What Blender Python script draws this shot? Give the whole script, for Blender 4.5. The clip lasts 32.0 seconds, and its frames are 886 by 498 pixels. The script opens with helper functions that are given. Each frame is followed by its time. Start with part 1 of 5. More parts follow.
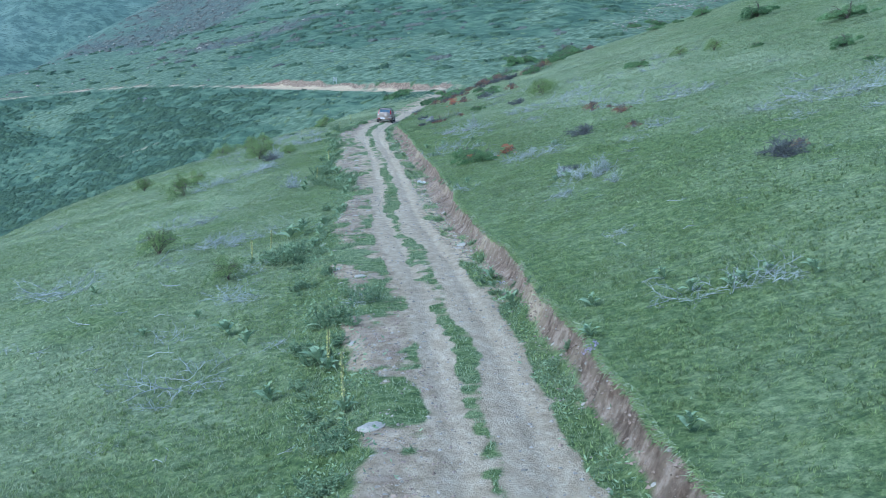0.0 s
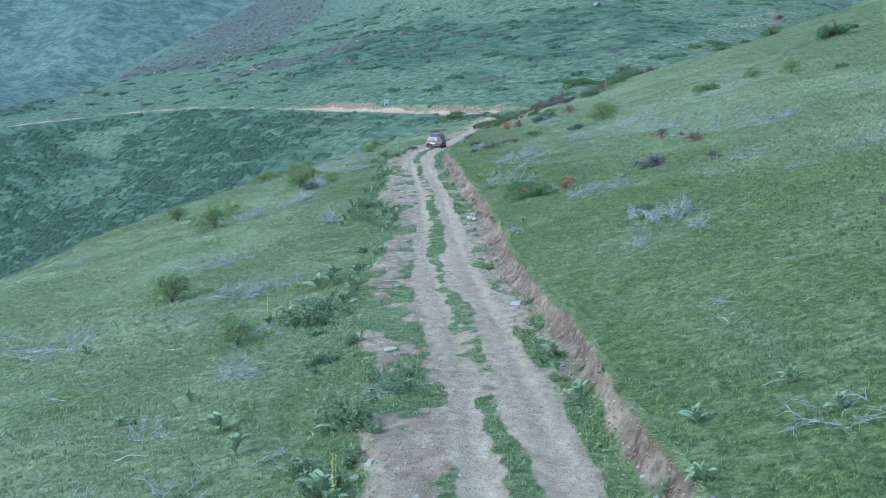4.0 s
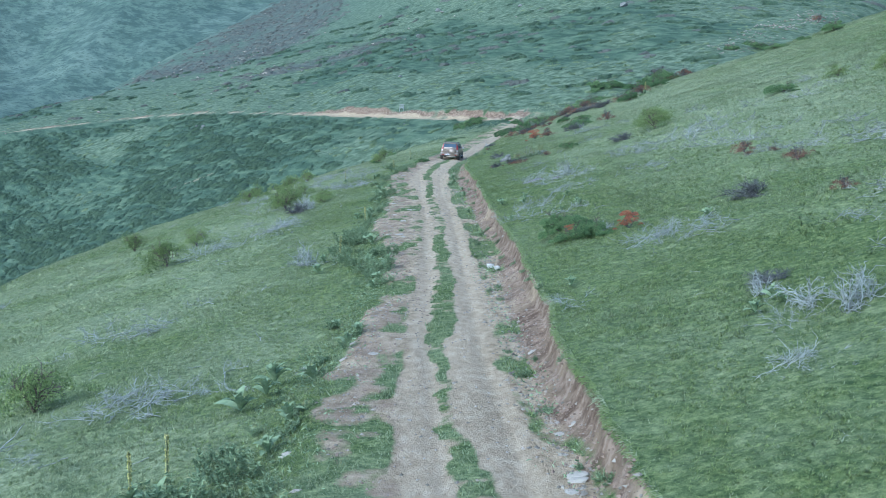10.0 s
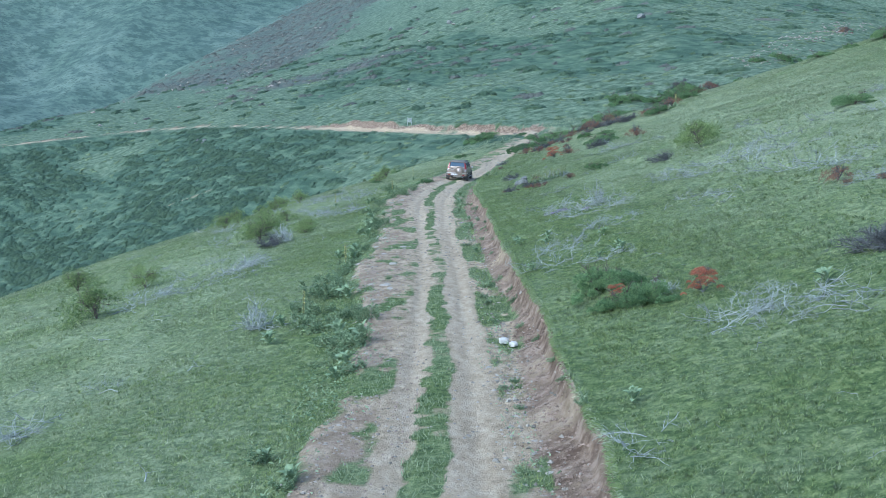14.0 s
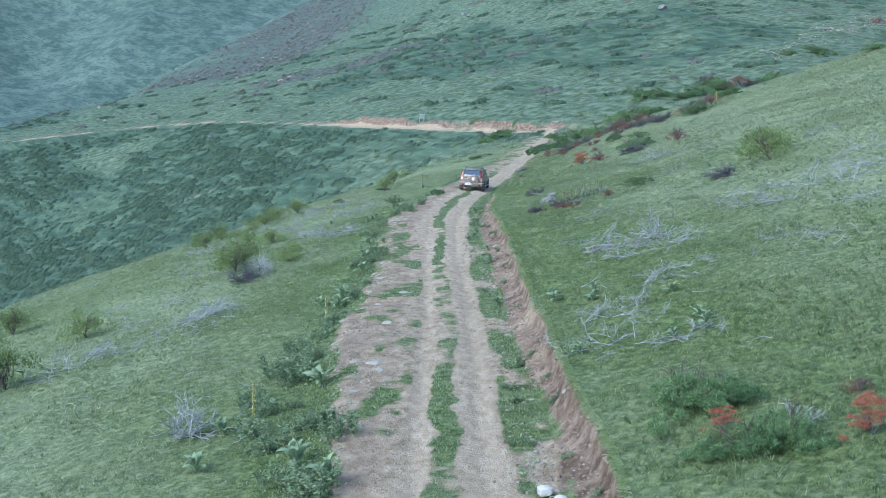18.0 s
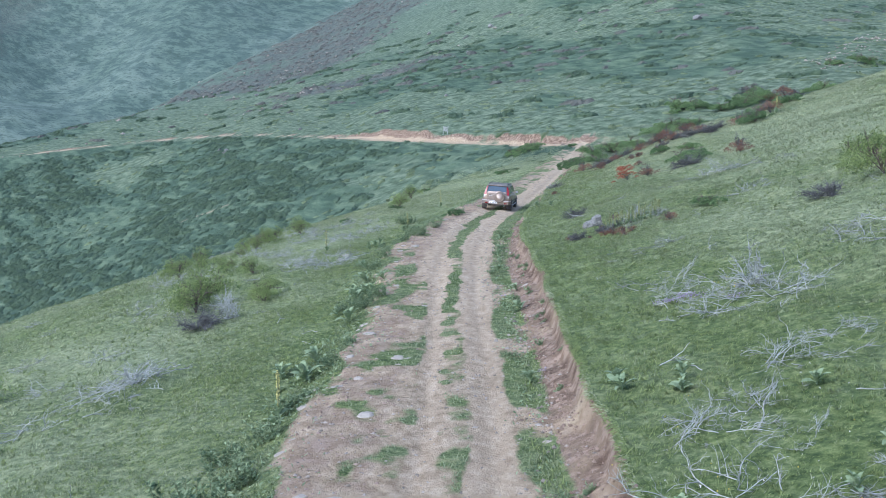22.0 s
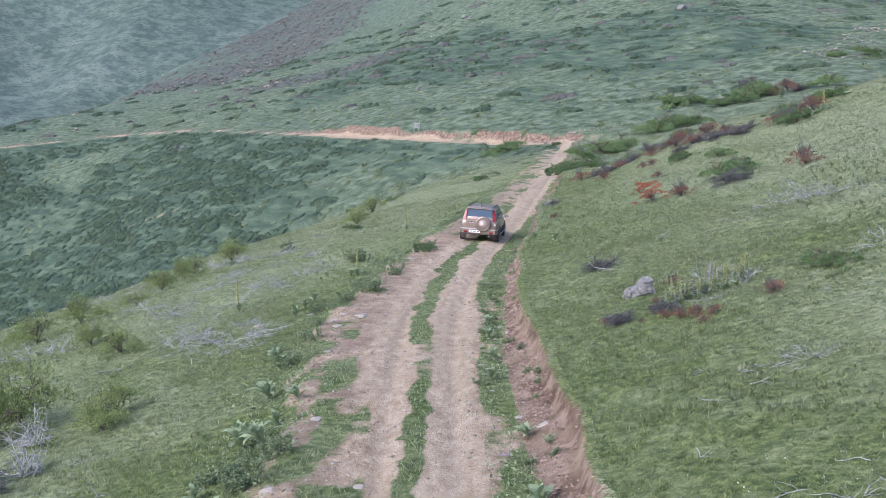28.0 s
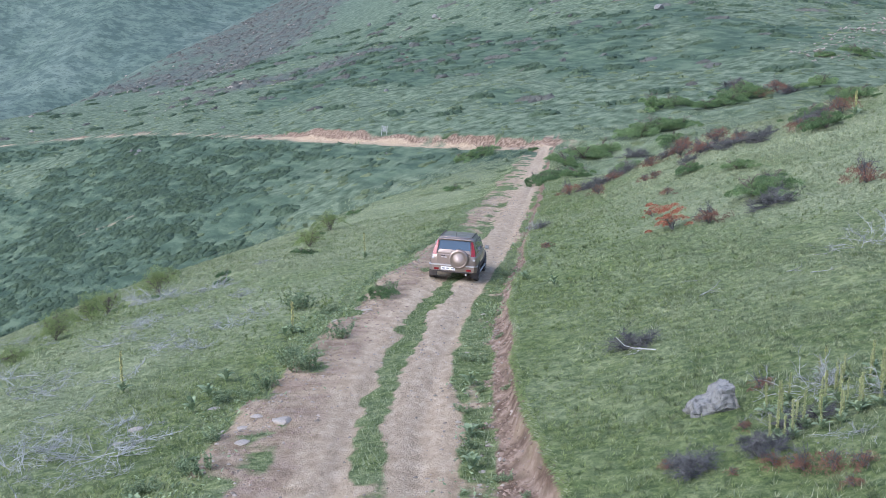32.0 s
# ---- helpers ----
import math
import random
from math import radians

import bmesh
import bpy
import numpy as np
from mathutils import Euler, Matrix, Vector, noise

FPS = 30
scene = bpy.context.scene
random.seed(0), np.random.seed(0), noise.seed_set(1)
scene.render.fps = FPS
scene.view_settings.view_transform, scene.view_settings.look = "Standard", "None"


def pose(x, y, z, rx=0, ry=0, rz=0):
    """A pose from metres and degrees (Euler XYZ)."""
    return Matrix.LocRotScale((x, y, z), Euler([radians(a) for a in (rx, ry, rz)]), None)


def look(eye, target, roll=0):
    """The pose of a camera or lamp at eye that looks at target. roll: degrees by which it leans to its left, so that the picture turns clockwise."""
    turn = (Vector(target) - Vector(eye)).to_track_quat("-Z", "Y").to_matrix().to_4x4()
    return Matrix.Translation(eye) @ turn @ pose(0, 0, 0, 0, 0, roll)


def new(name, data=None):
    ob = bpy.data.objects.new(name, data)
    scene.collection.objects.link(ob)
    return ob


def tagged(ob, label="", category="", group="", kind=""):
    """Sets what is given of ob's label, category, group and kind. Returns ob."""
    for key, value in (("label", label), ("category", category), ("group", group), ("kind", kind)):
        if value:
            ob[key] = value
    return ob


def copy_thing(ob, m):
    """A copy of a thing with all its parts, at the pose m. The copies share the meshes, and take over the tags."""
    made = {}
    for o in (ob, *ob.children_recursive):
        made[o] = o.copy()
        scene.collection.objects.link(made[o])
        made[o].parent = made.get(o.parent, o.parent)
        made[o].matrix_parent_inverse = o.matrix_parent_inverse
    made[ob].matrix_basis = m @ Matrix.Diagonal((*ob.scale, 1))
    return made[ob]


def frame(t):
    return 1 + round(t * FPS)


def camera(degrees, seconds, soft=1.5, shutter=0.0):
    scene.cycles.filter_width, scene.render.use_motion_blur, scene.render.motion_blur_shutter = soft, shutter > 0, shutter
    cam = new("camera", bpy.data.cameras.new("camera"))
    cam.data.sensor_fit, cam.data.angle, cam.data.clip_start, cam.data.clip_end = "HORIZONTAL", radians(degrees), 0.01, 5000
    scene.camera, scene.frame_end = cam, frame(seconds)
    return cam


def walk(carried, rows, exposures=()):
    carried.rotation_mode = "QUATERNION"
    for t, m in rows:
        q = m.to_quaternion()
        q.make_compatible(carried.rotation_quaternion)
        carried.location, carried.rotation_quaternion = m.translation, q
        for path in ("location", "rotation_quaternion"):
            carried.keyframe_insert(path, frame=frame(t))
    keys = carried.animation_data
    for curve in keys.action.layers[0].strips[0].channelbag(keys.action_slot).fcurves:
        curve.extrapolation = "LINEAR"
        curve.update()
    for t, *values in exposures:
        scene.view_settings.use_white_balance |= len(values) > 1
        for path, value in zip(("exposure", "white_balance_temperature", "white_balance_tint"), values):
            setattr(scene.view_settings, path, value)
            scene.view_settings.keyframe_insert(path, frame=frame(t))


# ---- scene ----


cam = camera(42.0, 32.0, soft=0.85)
# seconds, place, pitch, roll, yaw of a drone that follows the track
PATH = [
    (0, 0.000, 0.000, 10.000, -10.24, -0.18, -3.33),
    (0.5, 0.069, 0.590, 9.972, -10.02, -0.18, -2.68),
    (1, 0.164, 1.350, 9.983, -9.81, -0.28, -2.05),
    (1.5, 0.227, 2.209, 9.976, -9.57, -0.28, -1.76),
    (2, 0.291, 3.065, 10.108, -9.40, -0.28, -1.54),
    (2.5, 0.388, 4.032, 10.233, -9.30, -0.28, -0.91),
    (4.5, 0.597, 8.815, 9.748, -9.14, -0.18, -0.52),
    (5, 0.735, 10.114, 9.621, -9.04, -0.18, -0.15),
    (5.5, 0.784, 11.482, 9.646, -8.86, -0.17, 0.24),
    (6, 0.841, 12.997, 9.796, -8.78, -0.17, 0.41),
    (6.5, 0.859, 14.576, 9.951, -8.77, -0.07, 0.49),
    (7, 0.921, 16.154, 10.091, -8.94, -0.08, 0.57),
    (7.5, 0.969, 17.908, 10.082, -9.15, -0.08, 0.54),
    (8, 0.978, 19.595, 9.988, -9.28, -0.08, 0.40),
    (8.5, 0.999, 21.081, 9.866, -9.34, -0.08, 0.35),
    (9, 1.015, 22.540, 9.709, -9.28, -0.08, 0.32),
    (9.5, 1.037, 24.033, 9.493, -9.17, -0.08, 0.30),
    (10, 1.080, 25.546, 9.267, -8.93, -0.18, 0.34),
    (10.5, 1.153, 27.069, 9.062, -8.58, -0.07, 0.36),
    (11, 1.177, 28.544, 9.068, -8.39, -0.17, 0.48),
    (11.5, 1.265, 30.597, 8.983, -8.19, 0.04, 0.72),
    (12, 1.314, 32.330, 8.971, -8.17, 0.04, 0.86),
    (12.5, 1.311, 33.999, 8.929, -8.16, 0.04, 0.75),
    (13, 1.376, 35.660, 8.897, -8.22, 0.04, 0.72),
    (13.5, 1.432, 37.376, 8.813, -8.22, 0.04, 0.78),
    (15.5, 1.539, 43.382, 8.649, -8.25, -0.16, 1.25),
    (16, 1.507, 44.889, 8.746, -8.27, -0.17, 1.28),
    (16.5, 1.480, 46.306, 8.865, -8.26, -0.17, 1.40),
    (17, 1.464, 47.816, 9.007, -8.28, -0.07, 1.46),
    (17.5, 1.438, 49.415, 9.092, -8.43, 0.03, 1.48),
    (18, 1.412, 51.096, 9.004, -8.56, -0.07, 1.64),
    (18.5, 1.394, 52.666, 8.827, -8.57, -0.07, 1.75),
    (19, 1.366, 54.270, 8.638, -8.55, 0.03, 2.01),
    (19.5, 1.340, 55.808, 8.437, -8.48, 0.03, 2.30),
    (20, 1.372, 57.460, 8.200, -8.33, 0.04, 2.43),
    (20.5, 1.437, 59.043, 8.037, -8.09, 0.04, 2.49),
    (21, 1.528, 60.675, 8.046, -7.90, 0.14, 2.64),
    (21.5, 1.506, 62.273, 8.033, -7.78, 0.05, 2.92),
    (22, 1.465, 63.715, 7.997, -7.80, 0.05, 2.95),
    (22.5, 1.453, 65.216, 7.964, -7.78, 0.05, 3.18),
    (23, 1.410, 66.665, 7.929, -7.74, 0.05, 3.26),
    (23.5, 1.378, 68.164, 7.890, -7.66, 0.05, 3.17),
    (24, 1.331, 69.728, 7.846, -7.67, 0.05, 3.08),
    (24.5, 1.277, 71.254, 7.772, -7.62, -0.05, 2.99),
    (25, 1.209, 72.757, 7.887, -7.58, -0.05, 2.89),
    (25.5, 1.147, 74.215, 8.033, -7.56, 0.05, 2.80),
    (27.5, 0.929, 80.681, 8.081, -8.10, 0.04, 2.05),
    (28, 0.914, 82.227, 7.873, -8.10, 0.14, 1.61),
    (28.5, 0.960, 83.899, 7.755, -8.05, 0.04, 1.26),
    (29, 0.956, 85.382, 7.699, -7.97, 0.04, 1.16),
    (29.5, 0.847, 86.591, 7.732, -7.86, 0.14, 1.09),
    (30, 0.769, 87.923, 7.718, -7.77, 0.24, 0.85),
    (30.5, 0.743, 89.291, 7.780, -7.79, 0.24, 0.41),
    (31, 0.784, 90.805, 7.800, -7.81, 0.14, 0.24),
    (31.5, 0.814, 92.444, 7.759, -7.96, 0.24, 0.20),
    (32, 0.811, 93.915, 7.693, -7.99, 0.24, 0.15),
]

def flown(x, y, z, pitch, roll, yaw):
    return pose(x, y, z, 90 + pitch, 0, yaw) @ pose(0, 0, 0, 0, 0, roll)


walk(cam, [(row[0], flown(*row[1:])) for row in PATH],
     exposures=[(0, 0.95, 4600, 1), (4.5, 0.96, 4750, 1), (9, 0.98, 4900, 2), (13, 0.99, 4960, 3), (19, 1.03, 5120, 8), (23, 1.05, 5500, 18), (28, 1.05, 5850, 25), (32, 1.04, 5600, 20)])

# ---- light: an even evening sky, sun behind thin cloud ----
SUN_EL, SUN_AZ = 42.0, 225.0
world = bpy.data.worlds.new("sky")
scene.world = world
world.use_nodes = True
wn = world.node_tree
sky = wn.nodes.new("ShaderNodeTexSky")
sky.sky_type, sky.sun_disc = "NISHITA", False
sky.sun_elevation, sky.sun_rotation = radians(SUN_EL), radians(SUN_AZ)
sky.air_density, sky.dust_density = 1.0, 2.5
wn.links.new(sky.outputs[0], wn.nodes["Background"].inputs[0])
wn.nodes["Background"].inputs[1].default_value = 0.15
sun = new("sun", bpy.data.lights.new("sun", "SUN"))
sun.data.energy, sun.data.angle, sun.data.color = 1.1, radians(40), (1.0, 0.96, 0.9)
_az = radians(SUN_AZ)
sun.matrix_world = look((0, 0, 0), (-math.sin(_az) * math.cos(radians(SUN_EL)), -math.cos(_az) * math.cos(radians(SUN_EL)), -math.sin(radians(SUN_EL))))


# ---- land form ----
RNG = np.random.default_rng(7)


def lattice(x, y, seed):
    """Smooth value noise, -1 to 1, on a unit lattice."""
    x, y = np.asarray(x, float), np.asarray(y, float)
    ix, iy = np.floor(x).astype(np.int64), np.floor(y).astype(np.int64)
    fx, fy = x - ix, y - iy
    fx, fy = fx * fx * (3 - 2 * fx), fy * fy * (3 - 2 * fy)

    def corner(a, b):
        n = (a * 374761393 + b * 668265263 + seed * 974634777) & 0x7FFFFFFF
        n = ((n ^ (n >> 13)) * 1274126177) & 0x7FFFFFFF
        n = n ^ (n >> 16)
        return (n & 0xFFFF) / 32767.5 - 1.0

    low = corner(ix, iy) * (1 - fx) + corner(ix + 1, iy) * fx
    high = corner(ix, iy + 1) * (1 - fx) + corner(ix + 1, iy + 1) * fx
    return low * (1 - fy) + high * fy


def fractal(x, y, size, seed, octaves=4, gain=0.5):
    out, amp, total = 0.0, 1.0, 0.0
    for k in range(octaves):
        out = out + amp * lattice(x / size * 2 ** k + 17.3 * k, y / size * 2 ** k - 9.1 * k, seed + k)
        total += amp
        amp *= gain
    return out / total


def step(a, b, v):
    t = np.clip((v - a) / (b - a), 0, 1)
    return t * t * (3 - 2 * t)


def soft_plus(v, k):
    return k * np.logaddexp(0, v / k)


def profile(knots, width=4.0):
    """A smoothed line through knots (y, value)."""
    ys = np.arange(-60, 420, 1.0)
    a = np.array(knots, float)
    v = np.interp(np.r_[np.full(40, ys[0]), ys, np.full(40, ys[-1])], a[:, 0], a[:, 1])
    k = np.exp(-0.5 * (np.arange(-40, 41) / width) ** 2)
    v = np.convolve(v, k / k.sum(), "same")[40:-40]
    return lambda y: np.interp(y, ys, v)


# the track: middle, height, offsets of the dirt's left edge and of the cut bank's top
road_x = profile([(0, 1.7), (16, 2.05), (37, 2.15), (55, 1.2), (75, 0.85), (86, 0.6), (95, 0.3), (106, -0.25), (115, -0.55), (122, -0.2), (130, 0.6), (149, 3.0), (164, 4.5), (191, 7.3), (229, 11.0), (251, 13.5), (290, 20)])
road_z = profile([(0, 4.0), (20, 3.0), (40, 1.95), (46, 1.85), (72, 1.1), (82, 1.05), (133, 0.6), (215, -1.0), (300, -2.0)], 8.0)
left_w = profile([(0, 2.5), (19, 2.5), (25, 2.65), (31, 2.9), (36, 3.2), (40, 3.6), (45, 3.8), (52, 3.4), (58, 3.0), (66, 2.4), (72, 2.2), (76, 2.8), (80, 2.95), (86, 3.65), (91, 3.4), (99, 2.9), (105, 2.7), (113, 3.3), (119, 3.4), (125, 3.0), (135, 3.1), (164, 2.4), (250, 2.4)], 1.5)
bank_w = profile([(0, 2.45), (20, 2.4), (31, 2.42), (37, 2.55), (45, 2.4), (52, 2.5), (57, 2.75), (61, 3.05), (67, 2.95), (73, 3.0), (79, 2.9), (86, 2.78), (92, 2.8), (99, 2.92), (105, 3.08), (111, 2.95), (117, 2.75), (122, 2.6), (131, 2.3), (139, 2.15), (149, 1.9), (250, 1.9)], 1.5)
foot_w = profile([(0, 2.0), (20, 1.97), (31, 2.22), (37, 1.95), (44, 2.12), (52, 1.8), (58, 1.92), (66, 2.0), (72, 2.3), (76, 2.45), (80, 2.2), (86, 1.85), (92, 2.0), (105, 2.03), (111, 2.12), (120, 2.15), (131, 1.7), (149, 1.5), (250, 1.5)], 1.5)
# offsets of the right wheel's outer edge, the left wheel's outer edge, the grassy strip's middle and half width
wheel_r = profile([(0, 1.2), (20, 1.22), (31, 1.35), (37, 1.05), (44, 1.1), (51, 1.2), (55, 0.9), (60, 1.1), (66, 1.3), (80, 1.2), (90, 1.12), (99, 1.04), (106, 1.22), (111, 1.38), (118, 1.35), (124, 0.95), (131, 0.8), (150, 1.1), (250, 1.1)], 1.5)
wheel_l = profile([(0, 1.1), (20, 1.1), (36, 1.2), (40, 1.65), (51, 1.55), (58, 1.3), (66, 1.15), (73, 0.95), (90, 0.8), (99, 0.85), (106, 0.9), (111, 1.7), (117, 2.0), (131, 1.9), (142, 1.2), (152, 0.3), (250, 0.2)], 1.5)
strip_x = profile([(0, -0.2), (20, -0.15), (25, 0.0), (31, -0.25), (36, -0.2), (39, -0.33), (44, -0.18), (51, -0.42), (60, -0.4), (67, -0.05), (79, -0.08), (92, 0.05), (99, -0.18), (105, -0.15), (111, -0.05), (117, -0.25), (122, -0.45), (131, -0.55), (145, -0.1), (250, 0.0)], 1.5)
strip_w = profile([(0, 0.15), (20, 0.12), (25, 0.32), (31, 0.2), (38, 0.27), (44, 0.35), (51, 0.13), (55, 0.2), (60, 0.36), (67, 0.32), (79, 0.27), (92, 0.3), (99, 0.24), (105, 0.16), (111, 0.27), (117, 0.3), (131, 0.33), (140, 0.22), (150, 0.03), (250, 0.03)], 1.5)
# how much of the left shoulder is grown over, and of the strip at the bank's foot
shoulder_g = profile([(0, 0.5), (25, 0.52), (36, 0.5), (42, 0.62), (51, 0.66), (58, 0.5), (66, 0.45), (75, 0.4), (90, 0.45), (100, 0.48), (108, 0.44), (118, 0.36), (140, 0.34), (152, 0.48), (250, 0.46)], 2.0)
verge_g = profile([(0, 0.85), (30, 0.85), (37, 0.75), (44, 0.5), (52, 0.35), (62, 0.4), (70, 0.62), (85, 0.75), (96, 0.6), (106, 0.8), (125, 0.85), (160, 0.6), (250, 0.5)], 2.0)
brow_x = profile([(0, -37), (100, -33), (130, -28), (165, -24), (200, -15), (225, -4), (260, 6)], 8.0)
bank_h = profile([(0, 0.74), (40, 0.76), (55, 0.85), (80, 0.85), (112, 0.75), (135, 0.45), (160, 0.35), (250, 0.3)], 4.0)


def cut_line(x):
    """Where the far road's cut runs."""
    return 279 + 1.47 * (soft_plus(np.asarray(x, float) + 105, 8) - 105) * -1 + 1.47 * soft_plus(np.asarray(x, float) - 60, 2) + 0.004 * np.clip(x - 13, 0, 200) ** 2 * 2


def side(x, y):
    """Metres right of the track's middle."""
    return x - road_x(y)


def bank_wob(y):
    return 0.2 * fractal(0 * y, y, 2.8, 91, 2) + 0.02 * fractal(0 * y, y, 0.9, 92, 1)


def edge_wob(y):
    return 0.42 * fractal(0 * y, y, 2.8, 95, 3)


def land(x, y):
    x, y = np.asarray(x, float), np.asarray(y, float)
    d = side(x, y)
    top, edge = bank_w(y) + bank_wob(y), left_w(y) + edge_wob(y)
    foot = np.minimum(foot_w(y), top - 0.38)
    bed = road_z(y)
    clod = (0.06 * fractal(x, y, 1.1, 99, 2) + 0.075 * fractal(x * 0.6, y, 0.5, 98, 2)) * np.exp(-((d - top + 0.4) / 0.36) ** 2)
    lip = top + 0.04 * fractal(x, y, 1.3, 97, 2)
    right = bank_h(y) * (0.36 * step(foot - 0.12, lip - 0.12, d) + 0.64 * step(lip - 0.26, lip + 0.03, d)) + clod + 0.255 * soft_plus(d - top, 0.4) + 0.02 * (soft_plus(d - 5, 1) - soft_plus(d - 18, 2))
    left = -0.30 * step(edge - 0.3, edge + 0.9, -d) - 0.165 * soft_plus(-d - edge, 0.5) - 0.12 * (soft_plus(-d - 13, 2.0) - soft_plus(-d - 22, 2.0)) - 0.035 * soft_plus(-d - 24, 2.0)
    left = left + 0.07 * fractal(x, y, 1.1, 93, 3) * step(0.9, 1.6, -d) * step(5.0, 3.5, -d)
    rut = -0.06 * (np.exp(-((np.abs(d) - 0.75) / 0.22) ** 2)) + 0.03 * np.exp(-(d / 0.35) ** 2)
    rut = rut - 0.06 * np.clip(d, -2.2, 2.2) * np.exp(-((y - 138) / 7.0) ** 2) * step(-4.5, -2.2, d) * step(3.0, 2.2, d)
    off = step(1.5, 4.0, np.abs(d))
    near = bed + np.where(d > 0, right, left) + rut
    near = near - 0.42 * soft_plus(brow_x(y) - x, 3.0)
    near = near + 1.3 * step(145, 172, y) * step(4, 13, d) + 0.07 * soft_plus(d - 17, 3) * step(110, 165, y)
    near = near - 0.24 * soft_plus(y - 178, 4.0) * step(2.5, 14.0, d) - 0.4 * soft_plus(y - 264, 3.0)
    near = near + off * (0.28 * fractal(x, y, 14, 3, 3) * step(3, 10, np.abs(d)) + 0.11 * fractal(x, y, 1.7, 11, 3) + 0.07 * fractal(x, y, 0.7, 13, 2)) + 0.02 * fractal(x, y, 0.7, 23, 3)
    near = near + 0.13 * fractal(x + 0.06 * y, y * 0.28, 1.5, 29, 2) * step(5, 10, np.abs(d)) * step(200, 160, y)  # small terraces along the slope
    s = y - cut_line(x)
    zc = -1.8 + 0.03 * x - 0.075 * soft_plus(-x - 70, 6)
    rise = 0.11 * soft_plus(s, 2) + 0.10 * soft_plus(s - 210, 40)
    fall = -0.225 * soft_plus(-s - 5, 1.5)
    cut = (1.6 + 0.7 * fractal(x, y, 9, 115, 2)) * step(-0.8, 2.6, s + 1.1 * fractal(x, y, 4, 113, 3)) * (0.22 + 0.78 * step(-40, -26, x))
    ridge = -0.5 * soft_plus((-180 + 0.21 * (y - 560)) - x, 18) * step(420, 560, y)
    mid = zc + rise + fall + cut + ridge
    thicket = fractal(x * 0.562 - y * 0.827, (x * 0.827 + y * 0.562) * 2.4, 9, 131, 3)
    mid = mid + 0.55 * np.clip(thicket + 0.15, 0, 1) * step(-8, -16, s) * step(2, 9, brow_x(y) - x) 
    mid = mid + 0.14 * soft_plus(x - 45, 15) * step(15, 110, s)
    mid = mid + step(6, 30, np.abs(s)) * (1.5 * fractal(x, y, 45, 41, 4) + 0.35 * fractal(x, y, 8, 47, 3))
    mid = mid + step(30, 260, s) * (7.0 * fractal(x, y, 150, 53, 4) - 2.0 * np.abs(fractal(x + 0.6 * y, y * 0.3, 60, 59, 3)))
    far = -150 + 0.42 * soft_plus(y - 850, 60) + 60 * fractal(x, y, 420, 61, 5) - 40 * np.abs(fractal(x, y * 0.35, 260, 67, 4))
    out = soft_plus(near - mid, 1.2) + mid
    out = np.where(y > 300, soft_plus(far - out, 6) + out, out)
    return out


# ---- materials ----
def material(name, rough=0.8):
    m = bpy.data.materials.new(name)
    m.use_nodes = True
    nt = m.node_tree
    b = nt.nodes["Principled BSDF"]
    b.inputs["Roughness"].default_value = rough
    b.inputs["Specular IOR Level"].default_value = 0.25
    return m, nt, b


def node(nt, kind, **put):
    n = nt.nodes.new(kind)
    for k, v in put.items():
        n.inputs[k.replace("_", " ")].default_value = v
    return n


def noise_of(nt, scale, detail=4.0, rough=0.55, coords="Object", stretch=None, turn=0.0):
    tc = nt.nodes.new("ShaderNodeTexCoord")
    n = node(nt, "ShaderNodeTexNoise", Scale=scale, Detail=detail, Roughness=rough)
    src = tc.outputs[coords]
    if stretch:
        mp = nt.nodes.new("ShaderNodeMapping")
        mp.inputs["Scale"].default_value = stretch
        if turn:
            mp.vector_type = "TEXTURE"
            mp.inputs["Rotation"].default_value = (0, 0, radians(turn))
        nt.links.new(src, mp.inputs["Vector"])
        src = mp.outputs["Vector"]
    nt.links.new(src, n.inputs["Vector"])
    return n.outputs["Fac"]


def ramp(nt, fac, *stops):
    r = nt.nodes.new("ShaderNodeValToRGB")
    e = r.color_ramp.elements
    while len(e) < len(stops):
        e.new(0.5)
    for k, (at, col) in enumerate(stops):
        e[k].position = at
        e[k].color = (*col, 1) if isinstance(col, tuple) else (col, col, col, 1)
    nt.links.new(fac, r.inputs["Fac"])
    return r.outputs["Color"]


def mixed(nt, fac, a, b, how="MIX"):
    n = nt.nodes.new("ShaderNodeMix")
    n.data_type, n.blend_type = "RGBA", how
    for v, k in ((fac, 0), (a, 6), (b, 7)):
        if isinstance(v, bpy.types.NodeSocket):
            nt.links.new(v, n.inputs[k])
        else:
            n.inputs[k].default_value = v if k == 0 else (*v, 1)
    return n.outputs[2]


def sums(nt, op, a, b):
    n = nt.nodes.new("ShaderNodeMath")
    n.operation = op
    for k, v in enumerate((a, b)):
        if isinstance(v, bpy.types.NodeSocket):
            nt.links.new(v, n.inputs[k])
        else:
            n.inputs[k].default_value = v
    return n.outputs[0]


def bumped(nt, b, height, strength=0.5, distance=0.05):
    n = node(nt, "ShaderNodeBump", Strength=strength, Distance=distance)
    nt.links.new(height, n.inputs["Height"])
    nt.links.new(n.outputs[0], b.inputs["Normal"])


def attribute(nt, name):
    a = nt.nodes.new("ShaderNodeAttribute")
    a.attribute_name = name
    return a.outputs["Fac"]


def edge(nt, mask, grain, sharp=6.0):
    """A mask broken up by grain: above a half is 1."""
    v = sums(nt, "ADD", sums(nt, "SUBTRACT", mask, 0.5), sums(nt, "MULTIPLY", sums(nt, "SUBTRACT", grain, 0.5), 0.9))
    v = sums(nt, "ADD", sums(nt, "MULTIPLY", v, sharp), 0.5)
    n = nt.nodes.new("ShaderNodeClamp")
    nt.links.new(v, n.inputs[0])
    return n.outputs[0]


